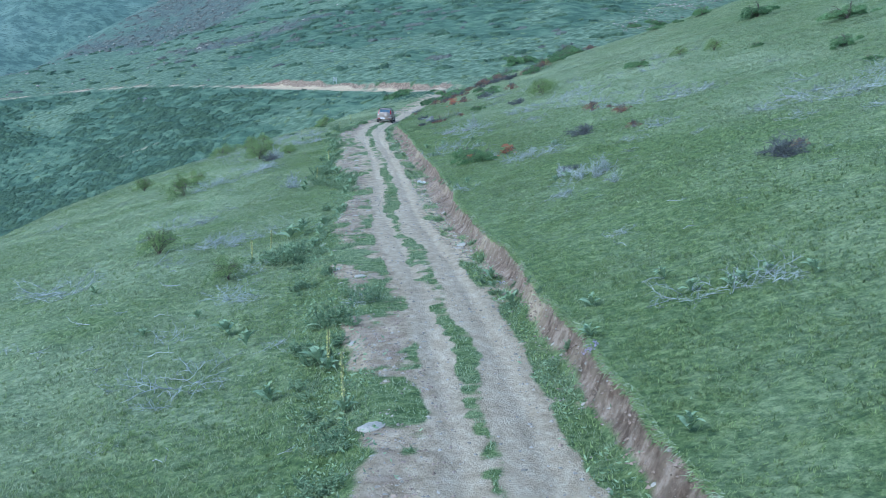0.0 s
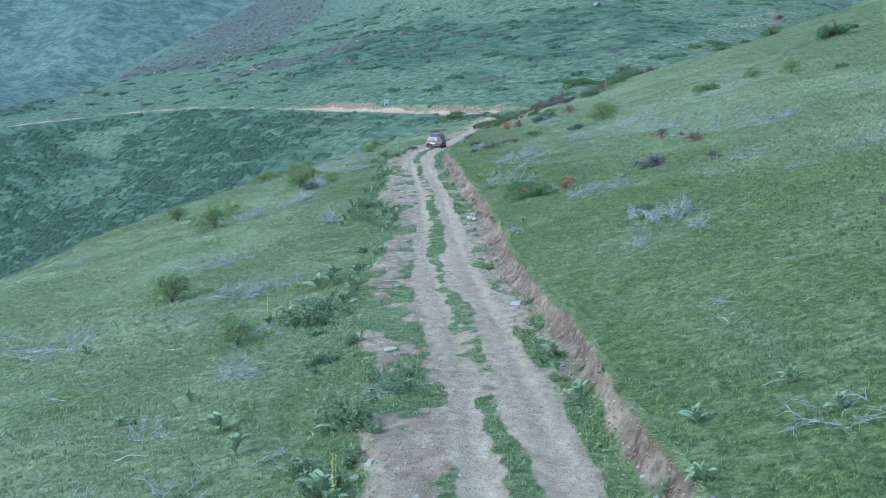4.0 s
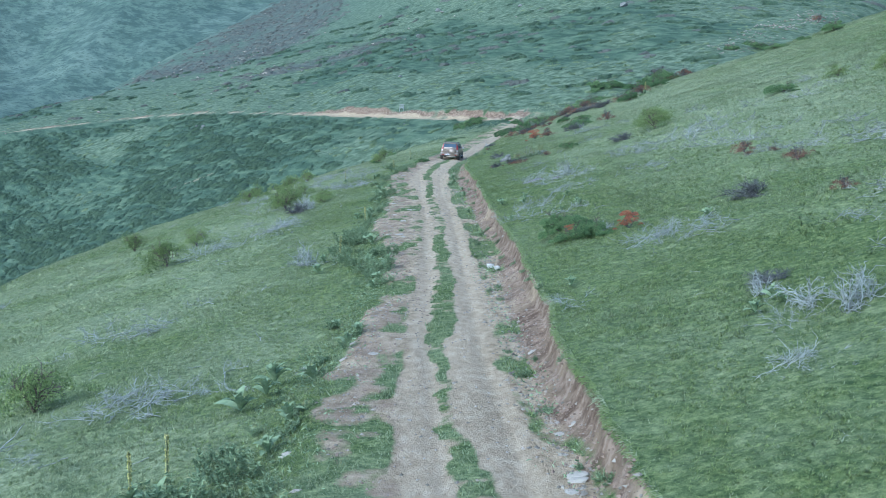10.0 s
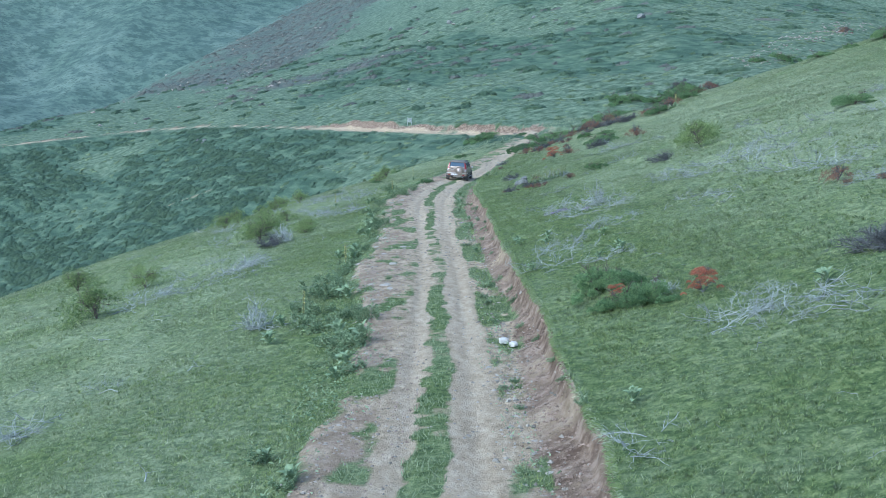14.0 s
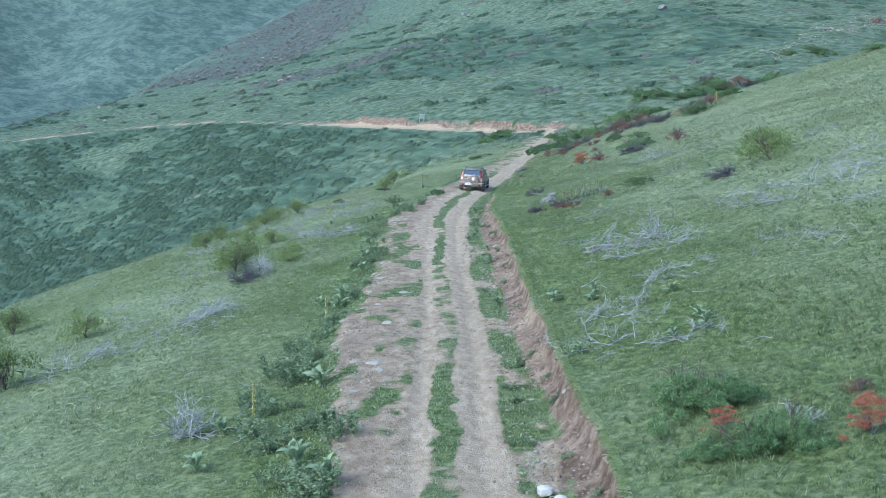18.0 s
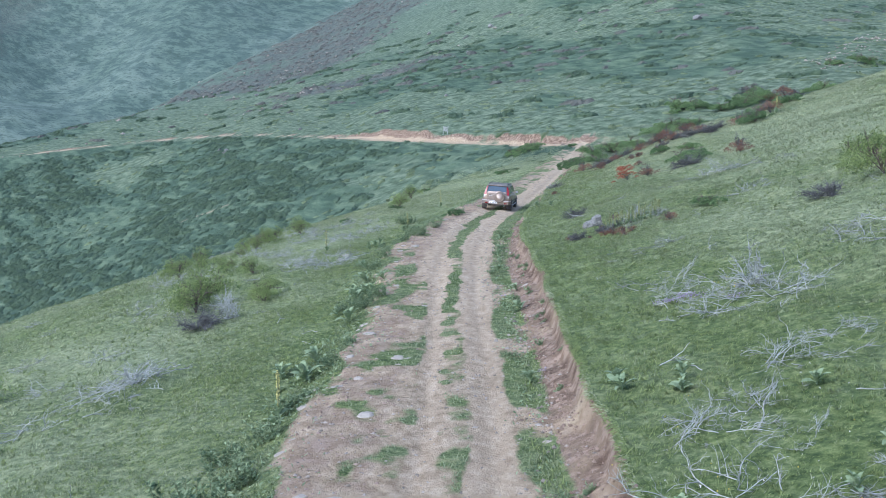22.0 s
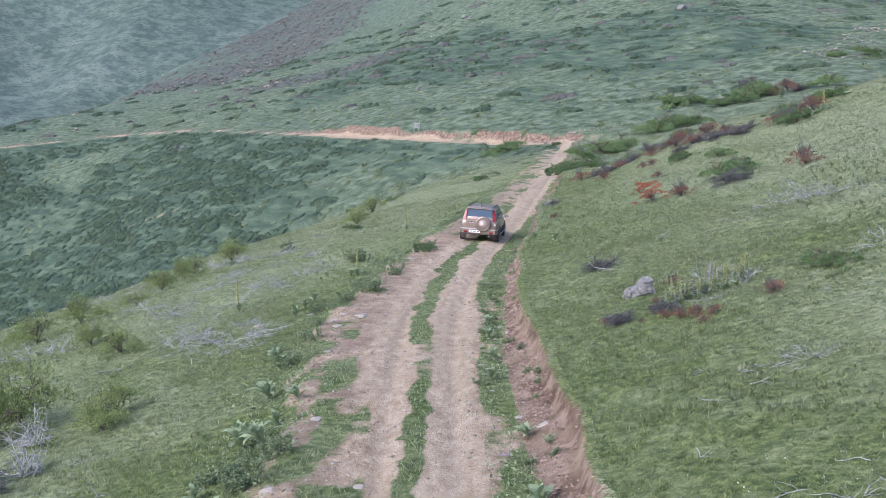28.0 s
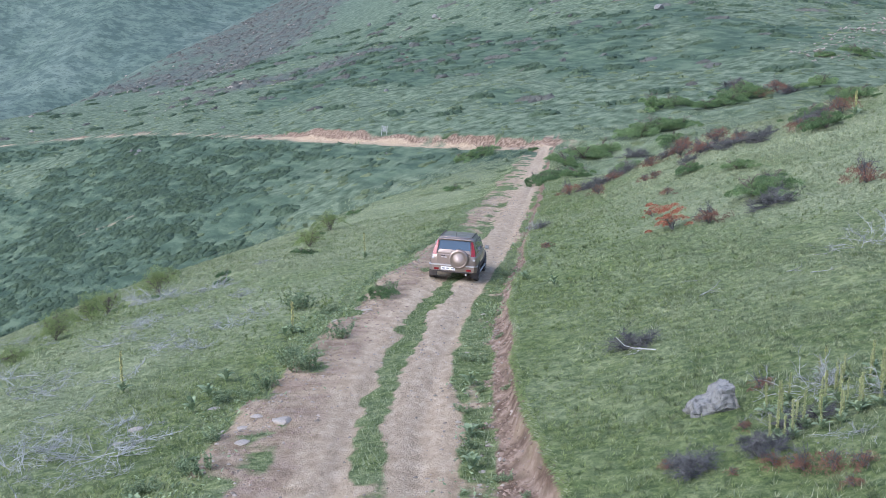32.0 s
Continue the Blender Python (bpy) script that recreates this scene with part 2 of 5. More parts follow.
def ground_material():
    m, nt, b = material("turf_and_earth", 0.95)
    b.inputs["Specular IOR Level"].default_value = 0.1
    fine, mid, big = noise_of(nt, 4.0, 9, 0.8), noise_of(nt, 1.1, 5), noise_of(nt, 0.11, 4)
    huge = noise_of(nt, 0.02, 4)
    grass = ramp(nt, fine, (0.4, (0.05, 0.082, 0.03)), (0.5, (0.109, 0.152, 0.053)), (0.6, (0.194, 0.24, 0.093)))
    dry = ramp(nt, fine, (0.4, (0.125, 0.163, 0.08)), (0.5, (0.208, 0.25, 0.133)), (0.6, (0.305, 0.348, 0.198)))
    grass = mixed(nt, ramp(nt, sums(nt, "ADD", sums(nt, "MULTIPLY", big, 0.6), sums(nt, "MULTIPLY", mid, 0.4)), (0.45, 0.0), (0.68, 0.75)), grass, dry)
    grass = mixed(nt, edge(nt, attribute(nt, "dry"), noise_of(nt, 1.6, 8, 0.7), 1.6), grass, dry)
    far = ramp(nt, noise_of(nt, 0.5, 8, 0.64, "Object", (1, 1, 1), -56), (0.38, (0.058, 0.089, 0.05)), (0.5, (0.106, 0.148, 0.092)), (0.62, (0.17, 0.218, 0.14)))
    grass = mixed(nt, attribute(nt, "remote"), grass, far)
    heath = ramp(nt, noise_of(nt, 0.4, 8, 0.64, "Object", (3, 1, 1), -56), (0.4, (0.047, 0.08, 0.052)), (0.5, (0.074, 0.117, 0.074)), (0.6, (0.114, 0.162, 0.1)))
    grass = mixed(nt, edge(nt, attribute(nt, "heath"), noise_of(nt, 0.14, 9, 0.72), 4.0), grass, heath)
    # distant turf and bushes: aerial haze painted in as bluer base colours
    hazed_lawn = ramp(nt, noise_of(nt, 0.07, 8, 0.62, "Object", (2, 1, 1), -40), (0.42, (0.076, 0.115, 0.096)), (0.5, (0.108, 0.153, 0.127)), (0.58, (0.138, 0.186, 0.15)))
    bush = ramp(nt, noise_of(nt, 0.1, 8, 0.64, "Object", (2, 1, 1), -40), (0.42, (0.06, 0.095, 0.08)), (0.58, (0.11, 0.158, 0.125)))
    hazed_lawn = mixed(nt, edge(nt, attribute(nt, "heath"), noise_of(nt, 0.05, 9, 0.68, "Object", (2.5, 1, 1), -40), 3.0), hazed_lawn, bush)
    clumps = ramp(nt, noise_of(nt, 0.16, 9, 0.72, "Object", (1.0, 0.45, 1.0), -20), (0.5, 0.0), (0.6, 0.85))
    hazed_lawn = mixed(nt, clumps, hazed_lawn, (0.05, 0.08, 0.066))
    grass = mixed(nt, attribute(nt, "distant"), grass, hazed_lawn)
    scree = ramp(nt, noise_of(nt, 0.6, 9, 0.74), (0.38, (0.054, 0.068, 0.059)), (0.52, (0.092, 0.112, 0.094)), (0.66, (0.165, 0.19, 0.148)))
    grass = mixed(nt, edge(nt, attribute(nt, "scree"), noise_of(nt, 0.12, 10, 0.76), 2.6), grass, scree)
    earth = ramp(nt, noise_of(nt, 3.0, 7, 0.62, "Object", (1.2, 0.7, 1.0)), (0.34, (0.24, 0.19, 0.12)), (0.5, (0.365, 0.296, 0.195)), (0.66, (0.475, 0.395, 0.278)))
    earth = mixed(nt, ramp(nt, noise_of(nt, 24.0, 3, 0.6), (0.6, 0.0), (0.72, 0.55)), earth, (0.42, 0.375, 0.29))
    packed = ramp(nt, noise_of(nt, 2.6, 9, 0.7, "Object", (1.6, 0.75, 1.0)), (0.36, (0.315, 0.255, 0.166)), (0.5, (0.425, 0.352, 0.24)), (0.64, (0.53, 0.45, 0.32)))
    earth = mixed(nt, attribute(nt, "tread"), earth, packed)
    rust = ramp(nt, noise_of(nt, 2.2, 7, 0.6), (0.38, (0.11, 0.077, 0.053)), (0.5, (0.192, 0.142, 0.1)), (0.62, (0.31, 0.244, 0.182)))
    earth = mixed(nt, edge(nt, attribute(nt, "rust"), mid, 3.0), earth, rust)
    colour = mixed(nt, edge(nt, attribute(nt, "dirt"), noise_of(nt, 3.2, 9, 0.76), 3.0), grass, earth)
    nt.links.new(colour, b.inputs["Base Color"])
    relief = sums(nt, "ADD", sums(nt, "ADD", sums(nt, "MULTIPLY", noise_of(nt, 5.0, 8, 0.72), 0.2), sums(nt, "MULTIPLY", noise_of(nt, 17.0, 5, 0.7), 0.1)), sums(nt, "MULTIPLY", sums(nt, "MULTIPLY", noise_of(nt, 1.5, 9, 0.75), 0.27), attribute(nt, "remote")))
    bumped(nt, b, relief, 0.7, 0.8)
    return m


TURF = ground_material()


# ---- the ground: one sheet to the horizon, split into turf, track and cut bank ----
def spread(*runs):
    """Grid lines: (from, to, spacing) runs, then geometric growth is given by many runs."""
    out = []
    for a, b, s in runs:
        out.append(np.linspace(a, b, max(1, int(round((b - a) / s))), endpoint=False))
    return np.concatenate(out)


GX = spread((-3000, -800, 60), (-800, -300, 14), (-300, -120, 4), (-120, -45, 1.6), (-45, -20, 0.34), (-20, -7, 0.3), (-7, -4.5, 0.17), (-4.5, 1.3, 0.11), (1.3, 3.9, 0.062), (3.9, 8, 0.15), (8, 20, 0.3), (20, 60, 0.7), (60, 160, 2.5), (160, 500, 9), (500, 3000, 60), (3000, 3060, 60))
GY = spread((-120, 0, 6), (0, 10, 0.8), (10, 135, 0.24), (135, 190, 0.4), (190, 250, 0.8), (250, 340, 0.5), (340, 380, 0.9), (380, 520, 2.2), (520, 900, 5), (900, 2200, 14), (2200, 4200, 80))
XX, YY = np.meshgrid(GX, GY)
XX = XX + road_x(YY) * step(70, 10, np.abs(XX))  # the columns bend with the track
ZZ = land(XX, YY)
DD = side(XX, YY)
TOP = bank_w(YY) + bank_wob(YY)
FOOT = np.minimum(foot_w(YY), TOP - 0.38)
EDGE = left_w(YY) + edge_wob(YY)


def heath_at(x, y):
    """How thick dark shrubs stand: the slope under the far road, its gullies, and patches on the hill above."""
    s = y - cut_line(x)
    below = step(-3, -9, s) * step(2, 9, brow_x(y) - x)
    open_turf = step(-7, 7, 297 + 0.76 * (x + 22) - y + 8 * fractal(x, y, 16, 109, 3)) * step(-60, -40, x)
    out = below * np.clip(0.62 + 0.95 * fractal(x + 0.68 * y, (y - 0.68 * x) * 0.45, 26, 101, 4) - 0.52 * open_turf, 0, 1)
    seam = np.exp(-((s + 10) / 6.0) ** 2) * step(-45, -20, x) * step(22, 10, x) * 0.45 + np.exp(-((brow_x(y) - x - 9) / 5.0) ** 2) * step(140, 170, y) * step(262, 240, y) * 0.7
    upper = step(12, 50, s) * np.clip(0.16 + 1.25 * fractal(x, y * 0.5, 34, 103, 4), 0, 1) * step(900, 600, y)
    range_ = step(700, 950, y) * np.clip(0.52 + 1.3 * fractal(x, y * 0.6, 40, 117, 5, 0.75) + 0.35 * fractal(x, y, 400, 119, 2), 0, 1)
    return np.clip(np.maximum(np.maximum(np.maximum(out, seam), upper), range_), 0, 1)


def masks(x, y):
    """Bare earth, reddish earth, heath, scree and remoteness at a place."""
    d, s = side(x, y), y - cut_line(x)
    top, brim = bank_w(y) + bank_wob(y), left_w(y) + edge_wob(y)
    foot = np.minimum(foot_w(y), top - 0.38)
    along = step(-5, 5, 262 - y)
    n1, n2 = fractal(x, y * 0.42, 1.0, 71, 3), fractal(x, y * 0.5, 3.5, 73, 3)
    n3 = fractal(x, y, 0.5, 75, 3)
    dw = d + 0.16 * n1 + 0.08 * n3
    inside = step(-0.35, 0.25, brim + d + 0.45 * n1 + 0.2 * n3) * step(top + 0.06, top - 0.04, d)
    strip = step(strip_w(y) + 0.12, strip_w(y) - 0.1, np.abs(dw + 0.14 * n3 + 0.08 * n1 - strip_x(y))) * np.clip(0.95 + 1.0 * n2 + 0.9 * n3, 0, 1) * step(0.04, 0.12, strip_w(y))
    verge = step(wheel_r(y) - 0.1, wheel_r(y) + 0.22, dw) * step(foot + 0.3, foot - 0.05, d) * np.clip(0.5 + 2.2 * (verge_g(y) - 0.5 + 0.75 * n1 + 0.3 * n3), 0, 1)
    patchy = step(wheel_l(y) - 0.1, wheel_l(y) + 0.2, -dw) * np.clip(0.5 + 3.2 * (shoulder_g(y) - 0.52 + 0.62 * fractal(x, y * 0.5, 1.2, 79, 3) + 0.25 * n3), 0, 1)
    wheels = step(wheel_l(y) + 0.1, wheel_l(y) - 0.25, -dw) * step(wheel_r(y) + 0.1, wheel_r(y) - 0.25, dw)
    dirt = inside * np.clip(1.0 - np.maximum(np.maximum(strip, verge), patchy), 0, 1) * along
    bank = step(foot - 0.1, foot + 0.15, d) * step(top + 0.05, top - 0.04, d) * along * step(190, 160, y)
    dirt = np.maximum(dirt, bank * np.clip(0.66 + 0.95 * fractal(x, y * 0.7, 1.2, 83, 3) + 0.4 * fractal(x, y, 0.5, 87, 2), 0, 1))
    cut = step(-4.2, -3.2, s) * step(2.5, 1.5, s) * step(-330, -160, x + 20) * (0.5 + 0.5 * step(-40, -28, x)) + (0.45 * fractal(x, y, 7, 89, 4) + 0.7 * fractal(x, y, 2.4, 88, 3)) * step(-7, -4, s) * step(5, 3, s)
    dirt = np.maximum(dirt, cut * step(245, 262, y))
    rust = np.maximum(step(foot - 0.4, foot + 0.1, d) * step(top + 0.4, top + 0.1, d) * along * (0.72 + 0.4 * fractal(x, y, 3, 121, 2)), (1.05 + 0.5 * fractal(x, y, 5, 123, 3)) * step(-0.3, 1.0, s + 0.8 * fractal(x, y, 6, 89, 3)) * step(5, 4, s)) + 0.45 * step(0.9, 1.7, -d) * step(8, 3, -d) * along
    heath = heath_at(x, y)
    lip = (-180 + 0.21 * (y - 560)) - x
    scree = step(505, 580, y + 0.4 * x) * np.exp(-((lip + 45) / 62.0) ** 4) * (0.72 + 0.6 * fractal(x, y, 40, 107, 4)) * step(1000, 800, y)
    scree = np.maximum(scree, np.exp(-((y - 480 - 0.3 * (x + 60)) / 24) ** 2) * step(-115, -90, x) * step(0, -30, x) * (0.62 + 0.8 * fractal(x, y, 18, 127, 3)))
    scree = np.maximum(scree, step(-500, -620, x) * step(850, 1050, y) * 0.5)
    run = np.clip(((x + 71) * 16 - (y - 304) * 5) / 281.0, 0, 1)
    trod = np.hypot(x + 71 - 16 * run, y - 304 + 5 * run + 1.5 * np.sin(run * 5))
    dirt = np.maximum(dirt, 0.52 * step(1.1, 0.4, trod))
    dry = np.clip((0.64 * step(1.5, 6.5, -d) + 0.32 * step(110, 150, y) * step(2, 4, np.abs(d)) + (0.1 + 0.55 * step(45, 100, y)) * step(4, 11, d) + 0.25 * step(12, 20, d)) * (1 - 0.72 * step(22, 42, d)) * (0.75 + 0.8 * fractal(x, y, 5, 137, 3)), 0, 1)
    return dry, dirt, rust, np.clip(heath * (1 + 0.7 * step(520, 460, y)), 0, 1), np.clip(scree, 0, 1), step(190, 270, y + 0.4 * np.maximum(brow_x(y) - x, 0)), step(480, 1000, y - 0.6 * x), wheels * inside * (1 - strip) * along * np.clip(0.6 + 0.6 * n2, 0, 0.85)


MASKS = dict(zip(("dry", "dirt", "rust", "heath", "scree", "remote", "distant", "tread"), masks(XX, YY)))


def sheet(name, pick, material_, label, category):
    """The grid's faces where pick is true, as one mesh."""
    ny, nx = XX.shape
    idx = np.arange(ny * nx).reshape(ny, nx)
    quads = np.stack([idx[:-1, :-1], idx[:-1, 1:], idx[1:, 1:], idx[1:, :-1]], -1)[pick]
    used, inv = np.unique(quads.ravel(), return_inverse=True)
    co = np.stack([XX.ravel(), YY.ravel(), ZZ.ravel()], -1)[used]
    ob = mesh_from(name, co, inv.reshape(-1, 4), material_)
    for key, v in MASKS.items():
        at = ob.data.attributes.new(key, "FLOAT", "POINT")
        at.data.foreach_set("value", v.ravel()[used].astype(np.float32))
    return tagged(ob, label, category, kind="structure")


def mesh_from(name, co, faces, material_=None, smooth=True):
    me = bpy.data.meshes.new(name)
    co, faces = np.asarray(co, np.float32), np.asarray(faces, np.int32)
    n, k = faces.shape
    me.vertices.add(len(co))
    me.vertices.foreach_set("co", co.ravel())
    me.loops.add(n * k)
    me.loops.foreach_set("vertex_index", faces.ravel())
    me.polygons.add(n)
    me.polygons.foreach_set("loop_start", np.arange(0, n * k, k, dtype=np.int32))
    me.polygons.foreach_set("loop_total", np.full(n, k, np.int32))
    me.polygons.foreach_set("use_smooth", np.full(n, smooth))
    me.update(calc_edges=True)
    if material_:
        me.materials.append(material_)
    return new(name, me)


def centre(a):
    return 0.25 * (a[:-1, :-1] + a[:-1, 1:] + a[1:, 1:] + a[1:, :-1])


CD, CT, CF, CE, CYY = centre(DD), centre(TOP), centre(FOOT), centre(EDGE), centre(YY)
on_track = (CD < CF - 0.1) & (CD > -CE) & (CYY < 262)
on_bank = (CD >= CF - 0.1) & (CD < CT + 0.08) & (CYY < 200)
road = sheet("road", on_track, TURF, "rutted pale dirt track with a grassy middle strip", "dirt road")
bank = sheet("bank", on_bank, TURF, "crumbling reddish earth bank cut beside the track", "bank")
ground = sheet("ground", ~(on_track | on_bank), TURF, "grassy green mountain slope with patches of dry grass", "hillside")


# ---- surfaces of plants and stones ----
def speckled(name, dark, light, scale=8.0, rough=0.85, bump=0.3, sheer=0.0, each=0.3, lo=0.34, hi=0.66, lift=0.0):
    """A two-tone natural surface, varied by grain and from piece to piece; sheer leaves let some light through.
    lift: how far small leaves take the upward normal of the sward as a whole."""
    m, nt, b = material(name, rough)
    rnd = nt.nodes.new("ShaderNodeNewGeometry").outputs["Random Per Island"]
    oi = nt.nodes.new("ShaderNodeObjectInfo").outputs["Random"]
    mix = sums(nt, "ADD", sums(nt, "MULTIPLY", noise_of(nt, scale, 5, 0.65), 0.9 - each), sums(nt, "ADD", sums(nt, "MULTIPLY", rnd, each), sums(nt, "MULTIPLY", oi, 0.15)))
    col = ramp(nt, mix, (lo, dark), (hi, light))
    nt.links.new(col, b.inputs["Base Color"])
    if bump:
        bumped(nt, b, noise_of(nt, scale * 3, 4), bump, 0.02)
    up = None
    if lift:
        own = nt.nodes.new("ShaderNodeVectorMath")
        own.operation = "SCALE"
        nt.links.new(nt.nodes.new("ShaderNodeNewGeometry").outputs["Normal"], own.inputs[0])
        own.inputs["Scale"].default_value = 1 - lift
        total = nt.nodes.new("ShaderNodeVectorMath")
        total.operation = "ADD"
        nt.links.new(own.outputs[0], total.inputs[0])
        total.inputs[1].default_value = (0, 0, lift)
        unit = nt.nodes.new("ShaderNodeVectorMath")
        unit.operation = "NORMALIZE"
        nt.links.new(total.outputs[0], unit.inputs[0])
        up = unit.outputs[0]
        nt.links.new(up, b.inputs["Normal"])
    if sheer:
        tr = nt.nodes.new("ShaderNodeBsdfTranslucent")
        nt.links.new(col, tr.inputs["Color"])
        mx = nt.nodes.new("ShaderNodeMixShader")
        mx.inputs[0].default_value = sheer
        nt.links.new(b.outputs[0], mx.inputs[1])
        nt.links.new(tr.outputs[0], mx.inputs[2])
        nt.links.new(mx.outputs[0], nt.nodes["Material Output"].inputs["Surface"])
    return m


DEADWOOD = speckled("bleached_wood", (0.15, 0.165, 0.153), (0.41, 0.44, 0.41), 6, 0.8)
BARK = speckled("bark", (0.06, 0.05, 0.045), (0.16, 0.13, 0.11), 9, 0.9)
MAUVE = speckled("withered_twigs", (0.05, 0.054, 0.053), (0.15, 0.155, 0.15), 7, 0.9)
HEATHER = speckled("dark_heather", (0.062, 0.068, 0.056), (0.126, 0.134, 0.11), 0.6, 0.9, 0, 0, 0.25, lift=0.6)
NEEDLES = speckled("juniper_needles", (0.05, 0.108, 0.045), (0.22, 0.325, 0.14), 5, 0.8, 0, 0.2)
HEATH = speckled("heath_leaves", (0.06, 0.102, 0.064), (0.136, 0.2, 0.117), 0.5, 0.85, 0, 0.3, 0.2, 0.38, 0.66, lift=0.6)
SCRUB = speckled("dark_scrub", (0.056, 0.096, 0.058), (0.118, 0.176, 0.096), 0.5, 0.85, 0, 0.3, 0.2, 0.38, 0.66, lift=0.6)
LEAVES = speckled("shrub_leaves", (0.1, 0.15, 0.052), (0.29, 0.37, 0.14), 5, 0.75, 0, 0.3)
RUSTY = speckled("dead_needles", (0.13, 0.075, 0.055), (0.29, 0.155, 0.11), 6, 0.9, 0, 0.2)
RUST_RED = speckled("red_dead_needles", (0.27, 0.095, 0.06), (0.5, 0.19, 0.115), 6, 0.9, 0, 0.2)
FELT = speckled("felted_leaf", (0.13, 0.195, 0.1), (0.3, 0.385, 0.225), 9, 0.9, 0.2, 0.25)
WEED = speckled("weed_leaf", (0.105, 0.165, 0.085), (0.295, 0.38, 0.215), 6, 0.85, 0, 0.3)
SPIKE = speckled("yellow_flowers", (0.3, 0.31, 0.1), (0.56, 0.54, 0.22), 20, 0.8, 0, 0.2)
BLOOM = speckled("mauve_flowers", (0.2, 0.15, 0.27), (0.42, 0.35, 0.5), 20, 0.8, 0, 0.2)
SEED_SPIKE = speckled("seed_spikes", (0.18, 0.22, 0.08), (0.4, 0.44, 0.19), 20, 0.8, 0, 0.2)
STEM = speckled("plant_stem", (0.12, 0.15, 0.07), (0.26, 0.28, 0.15), 12, 0.9)
STONE_GREY = speckled("pale_schist", (0.165, 0.15, 0.122), (0.355, 0.33, 0.275), 5, 0.9, 0.6)
WHITE_STONE = speckled("white_stone", (0.27, 0.26, 0.235), (0.5, 0.49, 0.45), 5, 0.9, 0.4)
GRAVEL = speckled("gravel_stone", (0.17, 0.15, 0.12), (0.36, 0.325, 0.27), 5, 0.9, 0.2)
CLODS = speckled("earth_clods", (0.15, 0.112, 0.083), (0.28, 0.215, 0.165), 5, 0.95, 0.3)
LICHEN = speckled("lichened_rock", (0.042, 0.044, 0.042), (0.195, 0.203, 0.187), 7, 0.95, 1.0, each=0.05, lo=0.33, hi=0.55)
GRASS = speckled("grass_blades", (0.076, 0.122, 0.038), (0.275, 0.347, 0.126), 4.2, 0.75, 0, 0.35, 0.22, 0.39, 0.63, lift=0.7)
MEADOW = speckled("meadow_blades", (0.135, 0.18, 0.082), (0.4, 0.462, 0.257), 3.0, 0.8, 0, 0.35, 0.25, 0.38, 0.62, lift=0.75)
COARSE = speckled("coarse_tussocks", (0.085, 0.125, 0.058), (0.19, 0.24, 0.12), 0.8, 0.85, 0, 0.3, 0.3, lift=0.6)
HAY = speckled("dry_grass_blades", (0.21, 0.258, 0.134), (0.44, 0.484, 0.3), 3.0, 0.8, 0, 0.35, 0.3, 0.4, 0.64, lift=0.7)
CLOVER = speckled("verge_herbs", (0.094, 0.134, 0.062), (0.25, 0.3, 0.165), 3.5, 0.75, 0, 0.35, lift=0.6)


# ---- building plants: meshes from branching lines and leaves ----
def tube(points, radii, sides=3):
    """Corners and four-sided faces of a tapering twig."""
    p, r = np.asarray(points, float), np.asarray(radii, float)
    t = np.gradient(p, axis=0)
    t /= np.linalg.norm(t, axis=1)[:, None] + 1e-9
    a = np.cross(t, (0.31, 0.17, 0.93))
    a /= np.linalg.norm(a, axis=1)[:, None] + 1e-9
    b = np.cross(t, a)
    ang = np.arange(sides) * 2 * np.pi / sides
    co = p[:, None] + r[:, None, None] * (a[:, None] * np.cos(ang)[None, :, None] + b[:, None] * np.sin(ang)[None, :, None])
    n = len(p)
    i = np.arange(n - 1)[:, None] * sides + np.arange(sides)[None]
    j = np.arange(n - 1)[:, None] * sides + (np.arange(sides)[None] + 1) % sides
    return co.reshape(-1, 3), np.stack([i, j, j + sides, i + sides], -1).reshape(-1, 4)


def joined(pieces):
    co, fa, at = [], [], 0
    for c, f in pieces:
        co.append(c)
        fa.append(f + at)
        at += len(c)
    return np.concatenate(co), np.concatenate(fa)


def twig(rng, start, way, length, radius, wander, n=7, droop=0.0):
    pts, d = [np.array(start, float)], np.array(way, float)
    d /= np.linalg.norm(d)
    for _ in range(n - 1):
        d = d + rng.normal(0, wander, 3) + (0, 0, -droop)
        d /= np.linalg.norm(d)
        q = pts[-1] + d * length / (n - 1)
        q[2] = max(q[2], 0.02)
        pts.append(q)
    return np.array(pts), np.linspace(radius, radius * 0.35, n)


def bough(rng, start, way, length, radius, wander=0.22, twigs=6, droop=0.02):
    """One branch with its twigs and their twiglets."""
    main, rad = twig(rng, start, way, length, radius, wander, 8, droop)
    out = [tube(main, rad, 4)]
    for _ in range(twigs):
        k = rng.integers(2, 7)
        w = main[k] - main[k - 1]
        w = w / np.linalg.norm(w) + rng.normal(0, 0.55, 3)
        t, r = twig(rng, main[k], w, length * rng.uniform(0.25, 0.6), radius * 0.62, wander * 1.2, 6, droop)
        out.append(tube(t, r))
        for _ in range(2):
            k2 = rng.integers(1, 5)
            w2 = t[k2] - t[k2 - 1]
            w2 = w2 / np.linalg.norm(w2) + rng.normal(0, 0.6, 3)
            t2, r2 = twig(rng, t[k2], w2, length * rng.uniform(0.12, 0.3), radius * 0.4, wander, 4, droop)
            out.append(tube(t2, r2))
    return joined(out)


